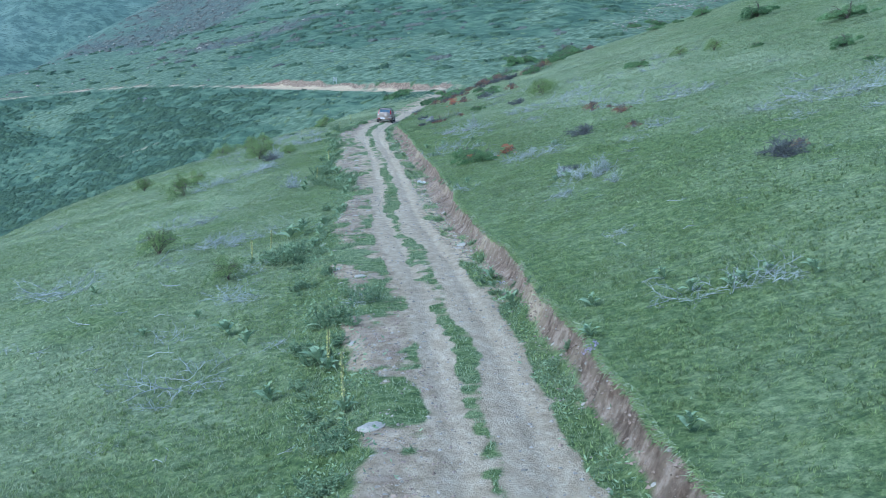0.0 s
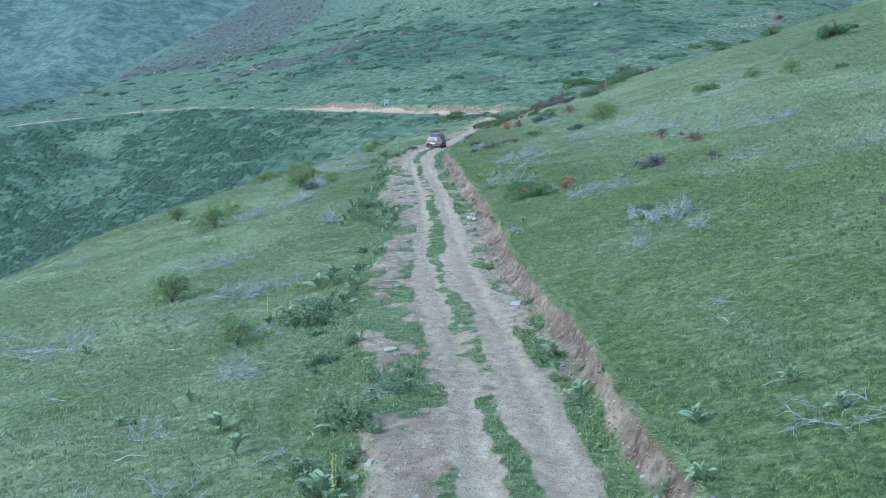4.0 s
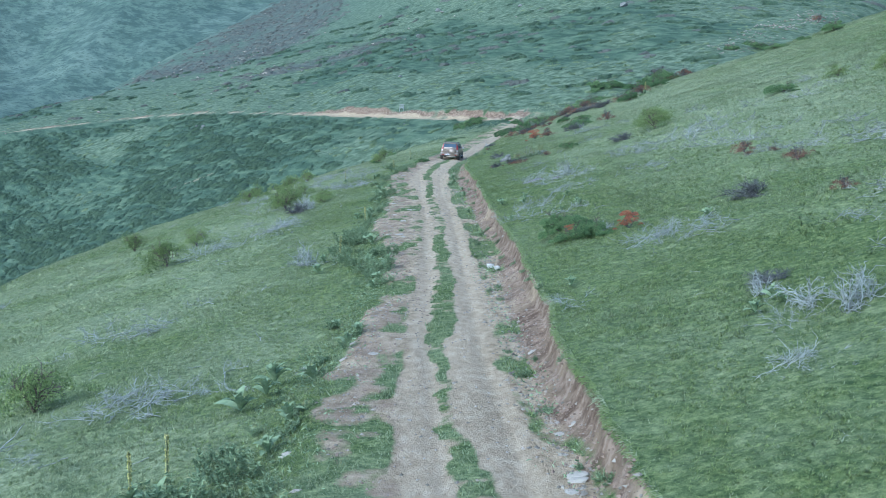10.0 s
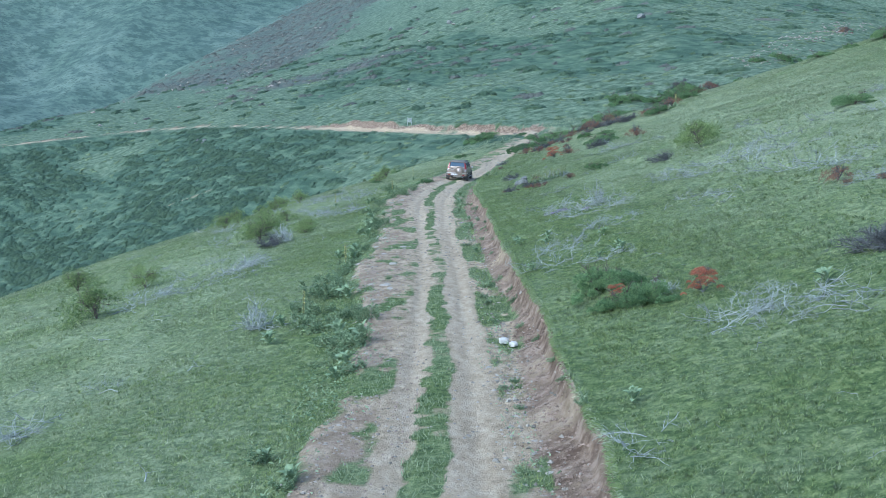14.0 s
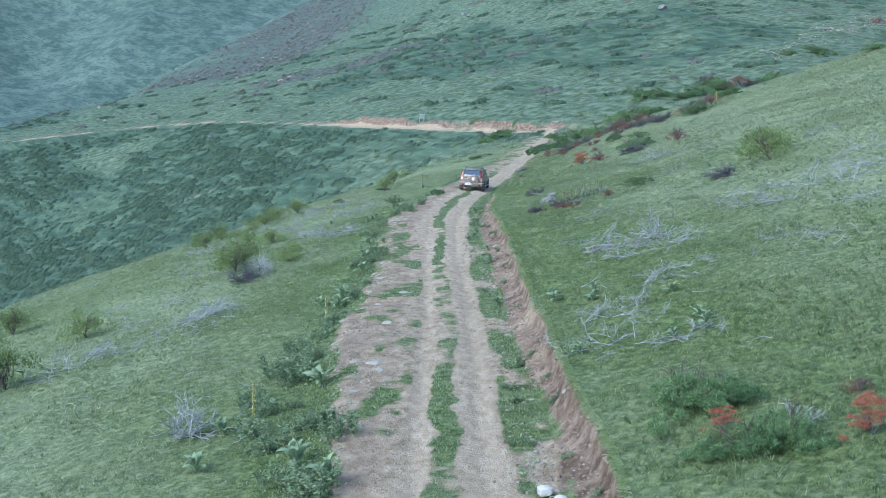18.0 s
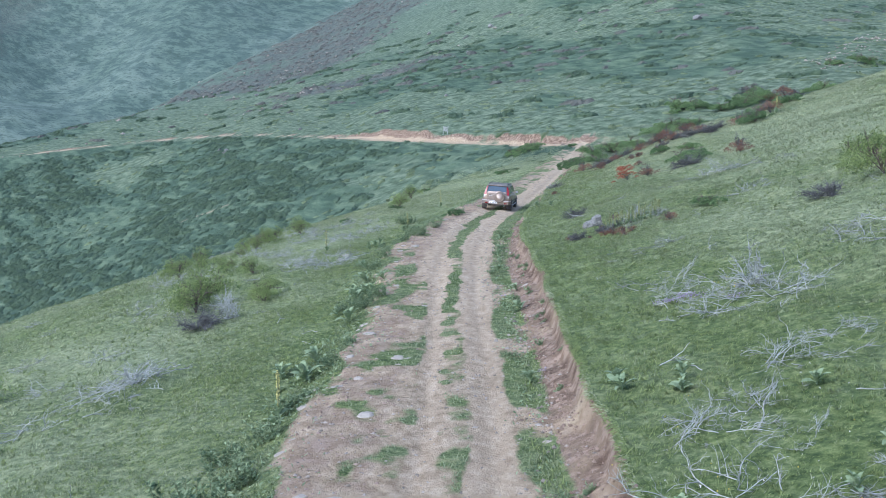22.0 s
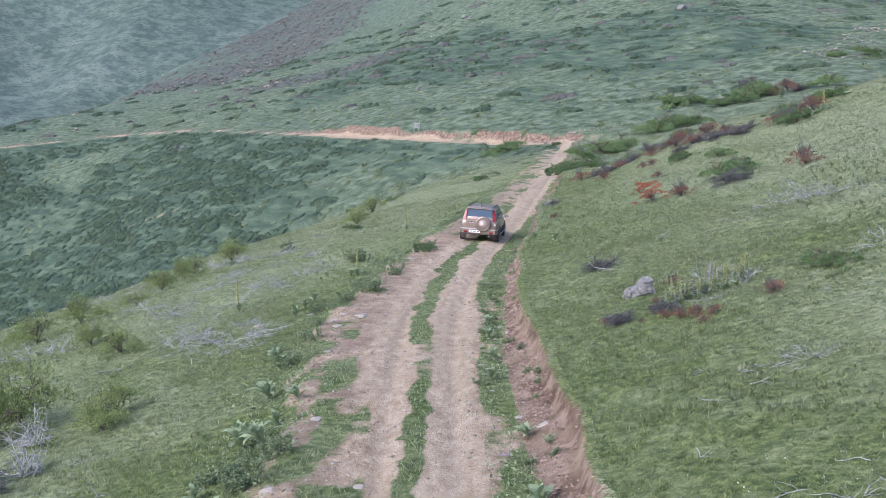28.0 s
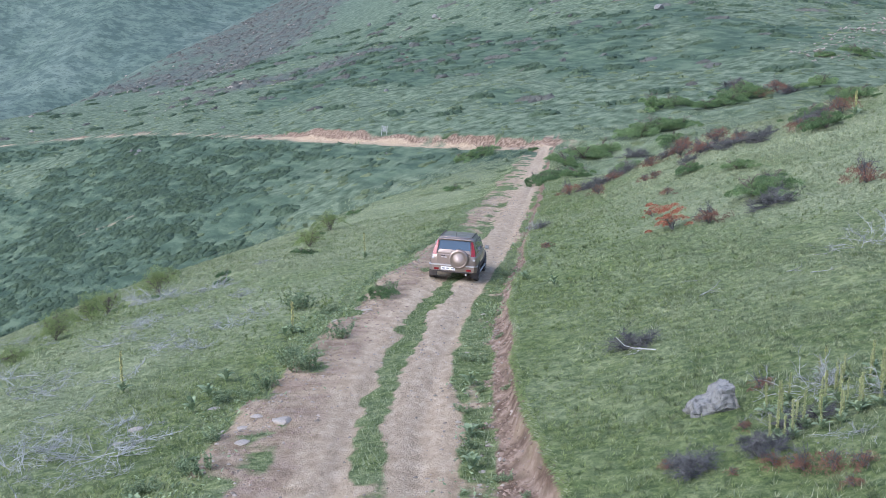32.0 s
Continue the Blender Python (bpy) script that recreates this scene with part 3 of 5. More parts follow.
def leaf_cards(rng, centres, ways, size, slim=0.45, spread=0.6):
    """Small kite-shaped leaves at the given places, roughly along the given ways."""
    n = len(centres)
    w = ways + rng.normal(0, spread, (n, 3))
    w /= np.linalg.norm(w, axis=1)[:, None] + 1e-9
    s = np.cross(w, rng.normal(0, 1, (n, 3)))
    s /= np.linalg.norm(s, axis=1)[:, None] + 1e-9
    ln = size * rng.uniform(0.6, 1.4, (n, 1))
    a, b = centres, centres + w * ln
    m = centres + w * ln * 0.45
    bend = np.cross(w, s) * ln * 0.12
    co = np.stack([a, m + s * ln * slim * 0.5 + bend, b, m - s * ln * slim * 0.5 + bend], 1).reshape(-1, 3)
    return co, np.arange(4 * n).reshape(n, 4)


def part(name, geo, material_, parent, label="", smooth=True):
    ob = mesh_from(name, geo[0], geo[1], material_, smooth)
    ob.parent = parent
    if label:
        ob["label"] = label
    return ob


def thing(name, label, category, group=""):
    return tagged(new(name), label, category, group)


def dead_bush(seed, upright, mat, label, name="dead_bush"):
    rng = np.random.default_rng(seed)
    e = thing(name, label, "bush", "dead bushes")
    n = 22 if name == "withered_bush" else 16
    for k in range(n):
        a = rng.uniform(0, 2 * np.pi)
        rise = rng.uniform(0.2, 1.7) if upright else rng.uniform(-0.02, 0.38)
        base = rng.normal(0, 0.12 if upright else 0.45, 3) * (1, 1, 0) + (0, 0, 0.03)
        way = (math.cos(a), math.sin(a), rise) if upright else (math.cos(a * 0.35 + 0.5 * (k % 2) * 6.28) , 0.7 * math.sin(a), rise)
        part("branch", bough(rng, base, way, rng.uniform(0.4, 1.05) if upright else rng.uniform(0.6, 1.3), (0.021 if upright else 0.0135) if mat == DEADWOOD else 0.015, 0.27 if upright else 0.2, (5 if upright else 5) if mat == DEADWOOD else 18, 0.015 if upright else 0.03), mat, e)
    return e


def lobes(rng, n, flat, size):
    c = rng.normal(0, 1, (n, 3)) * (0.42, 0.42, 0.0)
    r = np.linalg.norm(c[:, :2], axis=1)
    c[:, 2] = np.clip(flat * (1.0 - 0.55 * r ** 2), 0.1, 2) * rng.uniform(0.12, 0.95, n)
    return c


def crown(rng, flat, leaves, size, slim, spread, n=26, puff=0.3):
    c = lobes(rng, n, flat, size)
    pick = rng.integers(0, n, leaves)
    d = rng.normal(0, 1, (leaves, 3))
    d /= np.linalg.norm(d, axis=1)[:, None]
    d[:, 2] = np.abs(d[:, 2]) * 0.9 - 0.15
    out = c[pick] + d * (puff * rng.uniform(0.5, 1.0, (leaves, 1)) * rng.uniform(0.5, 1.2, n)[pick][:, None]) * (1, 1, min(1.0, 0.4 + flat))
    out[:, 2] = np.maximum(out[:, 2], 0.02)
    return leaf_cards(rng, out, d + (0, 0, 0.35), size, slim, spread)


def shrub(seed, name, label, leafmat, woodmat, flat, leaves, size, slim=0.45, spread=0.5, stems=6, group="", puff=0.3):
    rng = np.random.default_rng(seed)
    e = thing(name, label, "shrub", group)
    for k in range(stems):
        a = rng.uniform(0, 2 * np.pi)
        part("stem", bough(rng, (0, 0, 0), (math.cos(a) * 0.6, math.sin(a) * 0.6, 0.35 + flat), 0.75, 0.022, 0.15, 4), woodmat, e)
    part("crown", crown(rng, flat, leaves, size, slim, spread, 26, puff), leafmat, e)
    return e


def leaf_blade(length, width, arch, n=6):
    """One broad pointed leaf, arched along its length and folded at its rib."""
    co, fa = [], []
    for k in range(n + 1):
        u = k / n
        w = width * math.sin(math.pi * min(1, u * 0.92 + 0.05)) ** 0.8 * 0.5
        x, z = length * u, arch * (u - 0.75 * u * u) * 2 + 0.02
        co += [(x, -w, z + w * 0.35), (x, 0, z), (x, w, z + w * 0.35)]
    for k in range(n):
        i = 3 * k
        fa += [(i, i + 1, i + 4, i + 3), (i + 1, i + 2, i + 5, i + 4)]
    return np.array(co), np.array(fa)


def shared(name, me, parent, m):
    ob = new(name, me)
    ob.parent = parent
    ob.matrix_local = m
    return ob


def leaf_mesh(name, geo, mat):
    me = bpy.data.meshes.new(name)
    me.from_pydata([tuple(v) for v in geo[0]], [], [tuple(int(i) for i in f) for f in geo[1]])
    me.materials.append(mat)
    me.shade_smooth()
    return me


BIG_LEAF = leaf_mesh("leaf", leaf_blade(0.5, 0.21, 0.18), FELT)
UP_LEAF = leaf_mesh("leaf", leaf_blade(0.4, 0.16, 0.26), FELT)


def rosette(seed, spike, green=False):
    rng = np.random.default_rng(seed)
    e = thing("mullein", ("pale felted mullein with a tall green seed spike" if green else "pale felted mullein with a tall yellow flower spike") if spike else "pale grey-green felted mullein rosette in the turf", "plant", "mulleins")
    for k in range(11):
        a = k * 137.5 + rng.uniform(-15, 15)
        up = 8 + 5.0 * k + rng.uniform(-6, 6)
        s = rng.uniform(0.75, 1.1) * (1 - 0.035 * k)
        shared("leaf", BIG_LEAF if k % 3 else UP_LEAF, e, pose(0, 0, 0.02 + 0.012 * k, 0, 0, a) @ pose(0, 0, 0, rng.uniform(-12, 12), -up, 0) @ Matrix.Diagonal((s, s, s, 1)))
    if spike:
        h = rng.uniform(1.1, 1.5)
        pts, rad = twig(rng, (0, 0, 0), (0.02, 0.03, 1), h, 0.03, 0.02, 6)
        part("stem", tube(pts, np.full(6, 0.028), 5), STEM, e)
        n = 200
        u = rng.uniform(0.3, 1.0, n)
        c = np.array([np.interp(u, np.linspace(0, 1, 6), pts[:, i]) for i in range(3)]).T
        part("flower_spike", leaf_cards(rng, c, rng.normal(0, 1, (n, 3)) * (1, 1, 0.3), 0.055, 0.8, 0.2), SEED_SPIKE if green else SPIKE, e, "pale green seed spike" if green else "yellow flower spike")
    return e


def weed_clump(seed):
    rng = np.random.default_rng(seed)
    e = thing("weed_clump", "dense clump of leafy green weeds at the track's edge", "plant", "weeds")
    geo, tips, ways = [], [], []
    for k in range(16):
        a, r = rng.uniform(0, 6.28), rng.uniform(0, 0.4)
        pts, rad = twig(rng, (r * math.cos(a), r * math.sin(a), 0), (0.35 * math.cos(a), 0.35 * math.sin(a), 1), rng.uniform(0.3, 0.62), 0.011, 0.12, 6)
        geo.append(tube(pts, rad))
        u = rng.uniform(0.1, 1, 64)
        tips.append(np.array([np.interp(u, np.linspace(0, 1, 6), pts[:, i]) for i in range(3)]).T)
        ways.append(rng.normal(0, 1, (64, 3)) * (1, 1, 0.4) + (0, 0, 0.45))
    part("stem", joined(geo), STEM, e)["kind"] = "stuff"
    part("foliage", leaf_cards(rng, np.concatenate(tips), np.concatenate(ways), 0.085, 0.32, 0.3), WEED, e)["kind"] = "stuff"
    return e


def flower_clump(seed):
    rng = np.random.default_rng(seed)
    e = thing("flower_clump", "low clump of mauve wild flowers in the turf", "plant", "wild flowers")
    geo, heads = [], []
    for k in range(26):
        a, r = rng.uniform(0, 6.28), 0.42 * rng.uniform(0, 1) ** 0.5
        pts, rad = twig(rng, (r * math.cos(a), r * math.sin(a), 0), (0.3 * math.cos(a), 0.3 * math.sin(a), 1), rng.uniform(0.16, 0.34), 0.006, 0.1, 5)
        geo.append(tube(pts, rad))
        heads.append(pts[-1] + rng.normal(0, 0.018, (9, 3)))
    heads = np.concatenate(heads)
    part("stem", joined(geo), STEM, e)["kind"] = "stuff"
    part("flower", leaf_cards(rng, heads, rng.normal(0, 1, (len(heads), 3)) + (0, 0, 0.5), 0.045, 0.75, 0.3), BLOOM, e, "mauve flower heads")["kind"] = "stuff"
    return e


def stone(seed, mat, label, name="stone", flat=0.5, rings=7, rough=0.16):
    """An angular, weathered block, one unit wide."""
    rng = np.random.default_rng(seed)
    bm = bmesh.new()
    bmesh.ops.create_icosphere(bm, subdivisions=3 if rings > 7 else 2, radius=0.5)
    for _ in range(9):
        n = Vector(rng.normal(0, 1, 3)).normalized()
        cut = rng.uniform(0.27, 0.42)
        for v in bm.verts:
            over = v.co.dot(n) - cut
            if over > 0:
                v.co -= n * over * 0.92
    for v in bm.verts:
        v.co += Vector(rng.normal(0, 0.012, 3)) + v.co.normalized() * rough * 0.35 * noise.noise(v.co * 4 + Vector((seed, 0, 0)))
        v.co.z = (v.co.z + 0.22) * flat
    me = bpy.data.meshes.new(name)
    bm.to_mesh(me)
    bm.free()
    me.materials.append(mat)
    return tagged(new(name, me), label, "stone", "stones")


def stick(seed):
    rng = np.random.default_rng(seed)
    geo = bough(rng, (-0.5, 0, 0.04), (1, 0.1, 0.03), 1.05, 0.018, 0.2, 2, 0.02)
    return tagged(mesh_from("branch", geo[0], geo[1], DEADWOOD), "bleached broken branch lying in the grass", "branch", "loose branches")


def lay(x, y, size=1.0, turn=None, lift=0.0, tall=1.0, rng=RNG, lean=True):
    """The pose of a thing on the ground, tilted half with the slope."""
    e = 0.4
    gx = (land(x + e, y) - land(x - e, y)) / (2 * e) * (0.85 if lean else 0.0)
    gy = (land(x, y + e) - land(x, y - e)) / (2 * e) * (0.85 if lean else 0.0)
    turn = rng.uniform(0, 360) if turn is None else turn
    m = Matrix.Translation((x, y, float(land(x, y)) + lift))
    tilt = Vector((0, 0, 1)).rotation_difference(Vector((-float(gx), -float(gy), 1)).normalized()).to_matrix().to_4x4()
    return m @ tilt @ pose(0, 0, 0, 0, 0, turn), (size, size, size * tall)


def split_wide(spots, most=1.7):
    """Wide patches become several bushes side by side."""
    out = []
    for x, y, w in spots:
        n = max(1, int(round((w / most) ** 1.3)))
        for k in range(n):
            a = 2 * math.pi * k / n
            r = 0.0 if n == 1 else 0.34 * w
            out.append((x + r * math.cos(a) * float(RNG.uniform(0.7, 1.2)), y + 0.9 * r * math.sin(a), min(w, most) * float(RNG.uniform(0.8, 1.15))))
    return out


def put(kinds, spots, radius=1.0, tall=1.0, lift=0.0, lean=True, least=0.0):
    """Copies of the kinds in turn at (x, y, width) spots; the kinds themselves are used up first."""
    for k, (x, y, w) in enumerate(spots):
        proto = kinds[k % len(kinds)]
        m, s = lay(x, y, max(w, least) / (2 * radius), None, lift, tall * float(RNG.uniform(0.85, 1.15)), lean=lean)
        if proto.get("used"):
            ob = copy_thing(proto, m)
            ob.matrix_basis = m @ Matrix.Diagonal((*s, 1))
        else:
            proto["used"] = 1
            proto.matrix_basis = m @ Matrix.Diagonal((*s, 1))
    for p in kinds:
        if "used" in p:
            del p["used"]


# ---- the car: a bronze off-roader standing on the track ----
def plain(name, colour, rough, metal=0.0, dust=0.0, coat=0.0, clear=False):
    m, nt, b = material(name, rough)
    b.inputs["Metallic"].default_value = metal
    b.inputs["Coat Weight"].default_value = coat
    b.inputs["Specular IOR Level"].default_value = 0.5
    base = mixed(nt, ramp(nt, noise_of(nt, 2.2, 6, 0.65), (0.35, 0.0), (0.8, dust)), colour, (0.33, 0.27, 0.21)) if dust else None
    if base:
        nt.links.new(base, b.inputs["Base Color"])
        nt.links.new(ramp(nt, noise_of(nt, 3.0, 5), (0.3, rough), (0.8, min(1.0, rough + 0.3))), b.inputs["Roughness"])
    else:
        b.inputs["Base Color"].default_value = (*colour, 1)
    return m


PAINT = plain("bronze_paint", (0.25, 0.205, 0.168), 0.3, 0.6, 0.3, 0.6)
# dark panes; the blue of the reflected sky is put into the base colour
GLASS = plain("sky_blue_glass", (0.04, 0.075, 0.11), 0.04, 0.0, 0.0)
BLACK = plain("black_plastic", (0.025, 0.025, 0.027), 0.6, 0, 0.35)
RUBBER = plain("tyre_rubber", (0.03, 0.03, 0.03), 0.85, 0, 0.6)
SILVER = plain("silver_trim", (0.55, 0.55, 0.55), 0.3, 0.8, 0.2)
LAMP_RED = plain("red_lamp", (0.2, 0.012, 0.016), 0.15)
LAMP_CLEAR = plain("clear_lamp", (0.42, 0.42, 0.42), 0.12)
PLATE = plain("white_plate", (0.75, 0.75, 0.73), 0.4)
INK = plain("dark_print", (0.25, 0.26, 0.28), 0.5)


def loft(rings, caps=True):
    """A closed skin over rings of equally many points."""
    n = len(rings[0])
    bm = bmesh.new()
    vs = [[bm.verts.new(p) for p in r] for r in rings]
    for a, b in zip(vs, vs[1:]):
        for k in range(n):
            bm.faces.new((a[k], a[(k + 1) % n], b[(k + 1) % n], b[k]))
    if caps:
        bm.faces.new(vs[0][::-1])
        bm.faces.new(vs[-1])
    bmesh.ops.recalc_face_normals(bm, faces=bm.faces)
    return bm


def block(cx, cy, cz, sx, sy, sz, bevel=0.01):
    bm = bmesh.new()
    bmesh.ops.create_cube(bm, size=1.0, matrix=Matrix.Translation((cx, cy, cz)) @ Matrix.Diagonal((sx, sy, sz, 1)))
    if bevel:
        bmesh.ops.bevel(bm, geom=bm.edges[:] + bm.verts[:], offset=bevel, segments=2, profile=0.5, affect="EDGES")
    return bm


def lathe(shape, axis, place, seg=28):
    """A turned body: shape is (along, radius) pairs, turned about the x or y axis."""
    rings = []
    for along, r in shape:
        ring = []
        for k in range(seg):
            a = 2 * math.pi * k / seg
            q = (along, r * math.cos(a), r * math.sin(a)) if axis == "x" else (r * math.cos(a), along, r * math.sin(a))
            ring.append(Vector(q) + Vector(place))
        rings.append(ring)
    return loft(rings)


def slab(corners, push, thick=0.012):
    """A pane: a polygon pushed out along its normal and given thickness."""
    c = [Vector(p) for p in corners]
    n = (c[1] - c[0]).cross(c[-1] - c[0]).normalized()
    if n.dot(sum(c, Vector()) / len(c) - Vector((0, 0, 1.0))) < 0:
        n = -n
    return loft([[p + n * (push - thick) for p in c], [p + n * push for p in c]])


def made(name, bm, mat, parent, label="", smooth=False):
    me = bpy.data.meshes.new(name)
    bm.to_mesh(me)
    bm.free()
    me.materials.append(mat)
    if smooth:
        me.shade_smooth()
    ob = new(name, me)
    ob.parent = parent
    if label:
        ob["label"] = label
    return ob


def car_ring(y, zb, zm, zt, wl, wm, wt, crown_=0.02):
    half = [(wl * 0.55, zb), (wl * 0.93, zb + 0.02), (wl, zb + 0.09), (wm, zm - 0.08), (wm, zm + 0.06), (wt + 0.02, zt - 0.07), (wt, zt), (wt * 0.6, zt + crown_)]
    return [(x, y, z) for x, z in half] + [(-x, y, z) for x, z in reversed(half)]


def car():
    e = thing("car", "dusty bronze off-road car standing on the dirt track", "car")
    body = made("body", loft([car_ring(*s) for s in (
        (-2.2, 0.60, 0.78, 0.98, 0.76, 0.80, 0.76), (-2.15, 0.52, 0.77, 1.02, 0.82, 0.86, 0.81), (-1.9, 0.42, 0.76, 1.03, 0.86, 0.885, 0.85),
        (-1.0, 0.36, 0.76, 1.03, 0.87, 0.89, 0.86), (0.0, 0.35, 0.75, 1.01, 0.87, 0.89, 0.86), (0.95, 0.36, 0.74, 0.99, 0.86, 0.885, 0.84),
        (1.45, 0.38, 0.72, 0.94, 0.85, 0.875, 0.79), (1.95, 0.42, 0.68, 0.86, 0.81, 0.84, 0.71), (2.16, 0.48, 0.66, 0.79, 0.70, 0.74, 0.60), (2.24, 0.54, 0.65, 0.73, 0.55, 0.6, 0.48))]), PAINT, e, "dusty bronze painted body", True)
    def cab(z, y0, y1, w):
        return [(w * 0.7, y0, z), (w * 0.96, y0 + 0.05, z), (w, y0 + 0.2, z), (w, (y0 + y1) / 2, z), (w * 0.98, y1 - 0.25, z), (w * 0.9, y1 - 0.05, z), (w * 0.6, y1, z),
                (-w * 0.6, y1, z), (-w * 0.9, y1 - 0.05, z), (-w * 0.98, y1 - 0.25, z), (-w, (y0 + y1) / 2, z), (-w, y0 + 0.2, z), (-w * 0.96, y0 + 0.05, z), (-w * 0.7, y0, z)]
    made("cabin", loft([cab(0.98, -2.13, 1.12, 0.845), (cab(1.12, -2.10, 0.95, 0.815)), cab(1.38, -2.0, 0.6, 0.74), cab(1.55, -1.93, 0.36, 0.68), cab(1.61, -1.86, 0.28, 0.64), cab(1.635, -1.7, 0.12, 0.55)]), PAINT, e, "", True)
    roof = made("roof", loft([cab(1.628, -1.78, 0.18, 0.57), cab(1.648, -1.7, 0.1, 0.52), cab(1.655, -1.5, -0.1, 0.42)]), PAINT, e, "", True)
    for k in range(4):
        made("roof_rib", block(-0.3 + 0.2 * k, -0.75, 1.658, 0.025, 1.35, 0.014, 0.004), PAINT, roof)
    made("spoiler", block(0, -1.95, 1.585, 1.24, 0.16, 0.05, 0.018), PAINT, e, "pale rear roof spoiler")
    # panes
    made("rear_window", slab([(-0.61, -2.09, 1.08), (0.61, -2.09, 1.08), (0.56, -1.955, 1.53), (-0.56, -1.955, 1.53)], 0.014), GLASS, e, "dark tinted rear window with the sky's blue reflection in its colour")
    made("windscreen", slab([(-0.62, 0.985, 1.08), (0.62, 0.985, 1.08), (0.54, 0.44, 1.53), (-0.54, 0.44, 1.53)], 0.02), GLASS, e)
    for s in (-1, 1):
        for y0, y1, y2, y3 in ((-1.82, -1.22, -1.2, -1.7), (-1.14, -0.28, -0.3, -1.1), (-0.2, 0.68, 0.3, -0.22)):
            made("side_window", slab([(s * 0.818, y0, 1.1), (s * 0.818, y1, 1.1), (s * 0.695, y2, 1.51), (s * 0.695, y3, 1.51)], 0.012), GLASS, e)
        # tall rear lamps along the pillars
        lamp = made("rear_lamp", loft([[(s * (u + a), y - b, z) for a, b in ((0, 0.035), (w, 0.005), (w + 0.015, -0.13), (0.02, -0.1))] for z, y, u, w in ((0.84, -2.165, 0.665, 0.165), (1.02, -2.145, 0.645, 0.16), (1.2, -2.09, 0.635, 0.13), (1.4, -2.02, 0.615, 0.085), (1.53, -1.97, 0.6, 0.055))]), LAMP_RED, e, "tall red rear lamp")
        made("reversing_lamp", block(s * 0.76, -2.205, 0.88, 0.09, 0.03, 0.07, 0.01), LAMP_CLEAR, lamp)
        made("reflector", block(s * 0.6, -2.292, 0.50, 0.17, 0.03, 0.075, 0.01), LAMP_RED, e, "red bumper reflector")
        mirror = made("mirror", block(s * 0.985, 0.62, 1.08, 0.18, 0.11, 0.15, 0.03), PAINT, e)
        made("mirror_glass", block(s * 0.985, 0.562, 1.08, 0.145, 0.01, 0.11, 0.003), SILVER, mirror)
        made("roof_rail", block(s * 0.60, -0.75, 1.66, 0.035, 1.75, 0.04, 0.012), BLACK, e)
        made("side_step", lathe([(-1.05, 0.0), (-1.05, 0.03), (1.0, 0.03), (1.0, 0.0)], "y", (s * 0.93, -0.05, 0.36), 10), SILVER, e, "chrome side step", True)
        made("side_moulding", block(s * 0.893, -0.05, 0.62, 0.025, 2.0, 0.09, 0.01), BLACK, e)
        for y in (-0.85, 0.0):
            made("door_handle", block(s * 0.885, y, 0.93, 0.03, 0.17, 0.035, 0.008), PAINT, e)
        made("mud_flap", block(s * 0.75, -1.72, 0.27, 0.25, 0.02, 0.26, 0.006), BLACK, e)
        made("headlamp", block(s * 0.6, 2.1, 0.74, 0.3, 0.16, 0.14, 0.04), LAMP_CLEAR, e)
        for y in (-1.31, 1.31):
            arch = made("wheel_arch", lathe([(-0.05, 0.0), (-0.05, 0.395), (0.012, 0.395), (0.012, 0.0)], "x", (s * 0.885, y, 0.40), 28), BLACK, e)
            tyre = [(-0.1, 0.2), (-0.105, 0.29), (-0.085, 0.335), (-0.03, 0.345), (0.03, 0.345), (0.085, 0.335), (0.105, 0.29), (0.1, 0.2)]
            wheel = made("wheel", lathe(tyre, "x", (s * 0.82, y, 0.345)), RUBBER, e, "dusty black tyre", True)
            made("rim", lathe([(-0.04, 0.0), (-0.04, 0.215), (0.105, 0.215), (0.09, 0.19), (0.07, 0.06), (0.085, 0.0)], "x", (s * 0.82, y, 0.345)) if s > 0 else lathe([(0.04, 0.0), (0.04, 0.215), (-0.105, 0.215), (-0.09, 0.19), (-0.07, 0.06), (-0.085, 0.0)], "x", (s * 0.82, y, 0.345)), SILVER, wheel, "grey alloy rim", True)
    # tailgate, spare wheel, bumper, plate
    made("tailgate", block(0, -2.175, 0.86, 1.28, 0.07, 0.36, 0.03), PAINT, e)
    made("tailgate_trim", block(-0.28, -2.215, 0.76, 0.52, 0.02, 0.1, 0.008), PAINT, e)
    made("tailgate_handle", block(-0.4, -2.22, 0.99, 0.17, 0.03, 0.04, 0.01), BLACK, e)
    cover = made("spare_wheel_cover", lathe([(-2.16, 0.0), (-2.16, 0.34), (-2.20, 0.362), (-2.33, 0.362), (-2.365, 0.34), (-2.372, 0.29), (-2.36, 0.27), (-2.385, 0.2), (-2.395, 0.0)], "y", (0.2, 0, 0.9), 40), PAINT, e, "round bronze hard spare-wheel cover", True)
    made("cover_trim", lathe([(-2.374, 0.285), (-2.38, 0.3), (-2.374, 0.315)], "y", (0.2, 0, 0.9), 40), PAINT, cover)
    bumper = made("rear_bumper", loft([[(x, y, z) for x, y in ((-0.88, -1.75), (-0.885, -2.1), (-0.78, -2.26), (0.78, -2.26), (0.885, -2.1), (0.88, -1.75))] for z in (0.43, 0.52, 0.66)]), PAINT, e)
    made("bumper_strip", loft([[(x, y, z) for x, y in ((-0.9, -1.8), (-0.905, -2.11), (-0.79, -2.285), (0.79, -2.285), (0.905, -2.11), (0.9, -1.8))] for z in (0.625, 0.665)]), SILVER, bumper, "silver bumper strip")
    made("lower_bumper", block(0, -2.2, 0.43, 1.5, 0.12, 0.09, 0.02), BLACK, bumper)
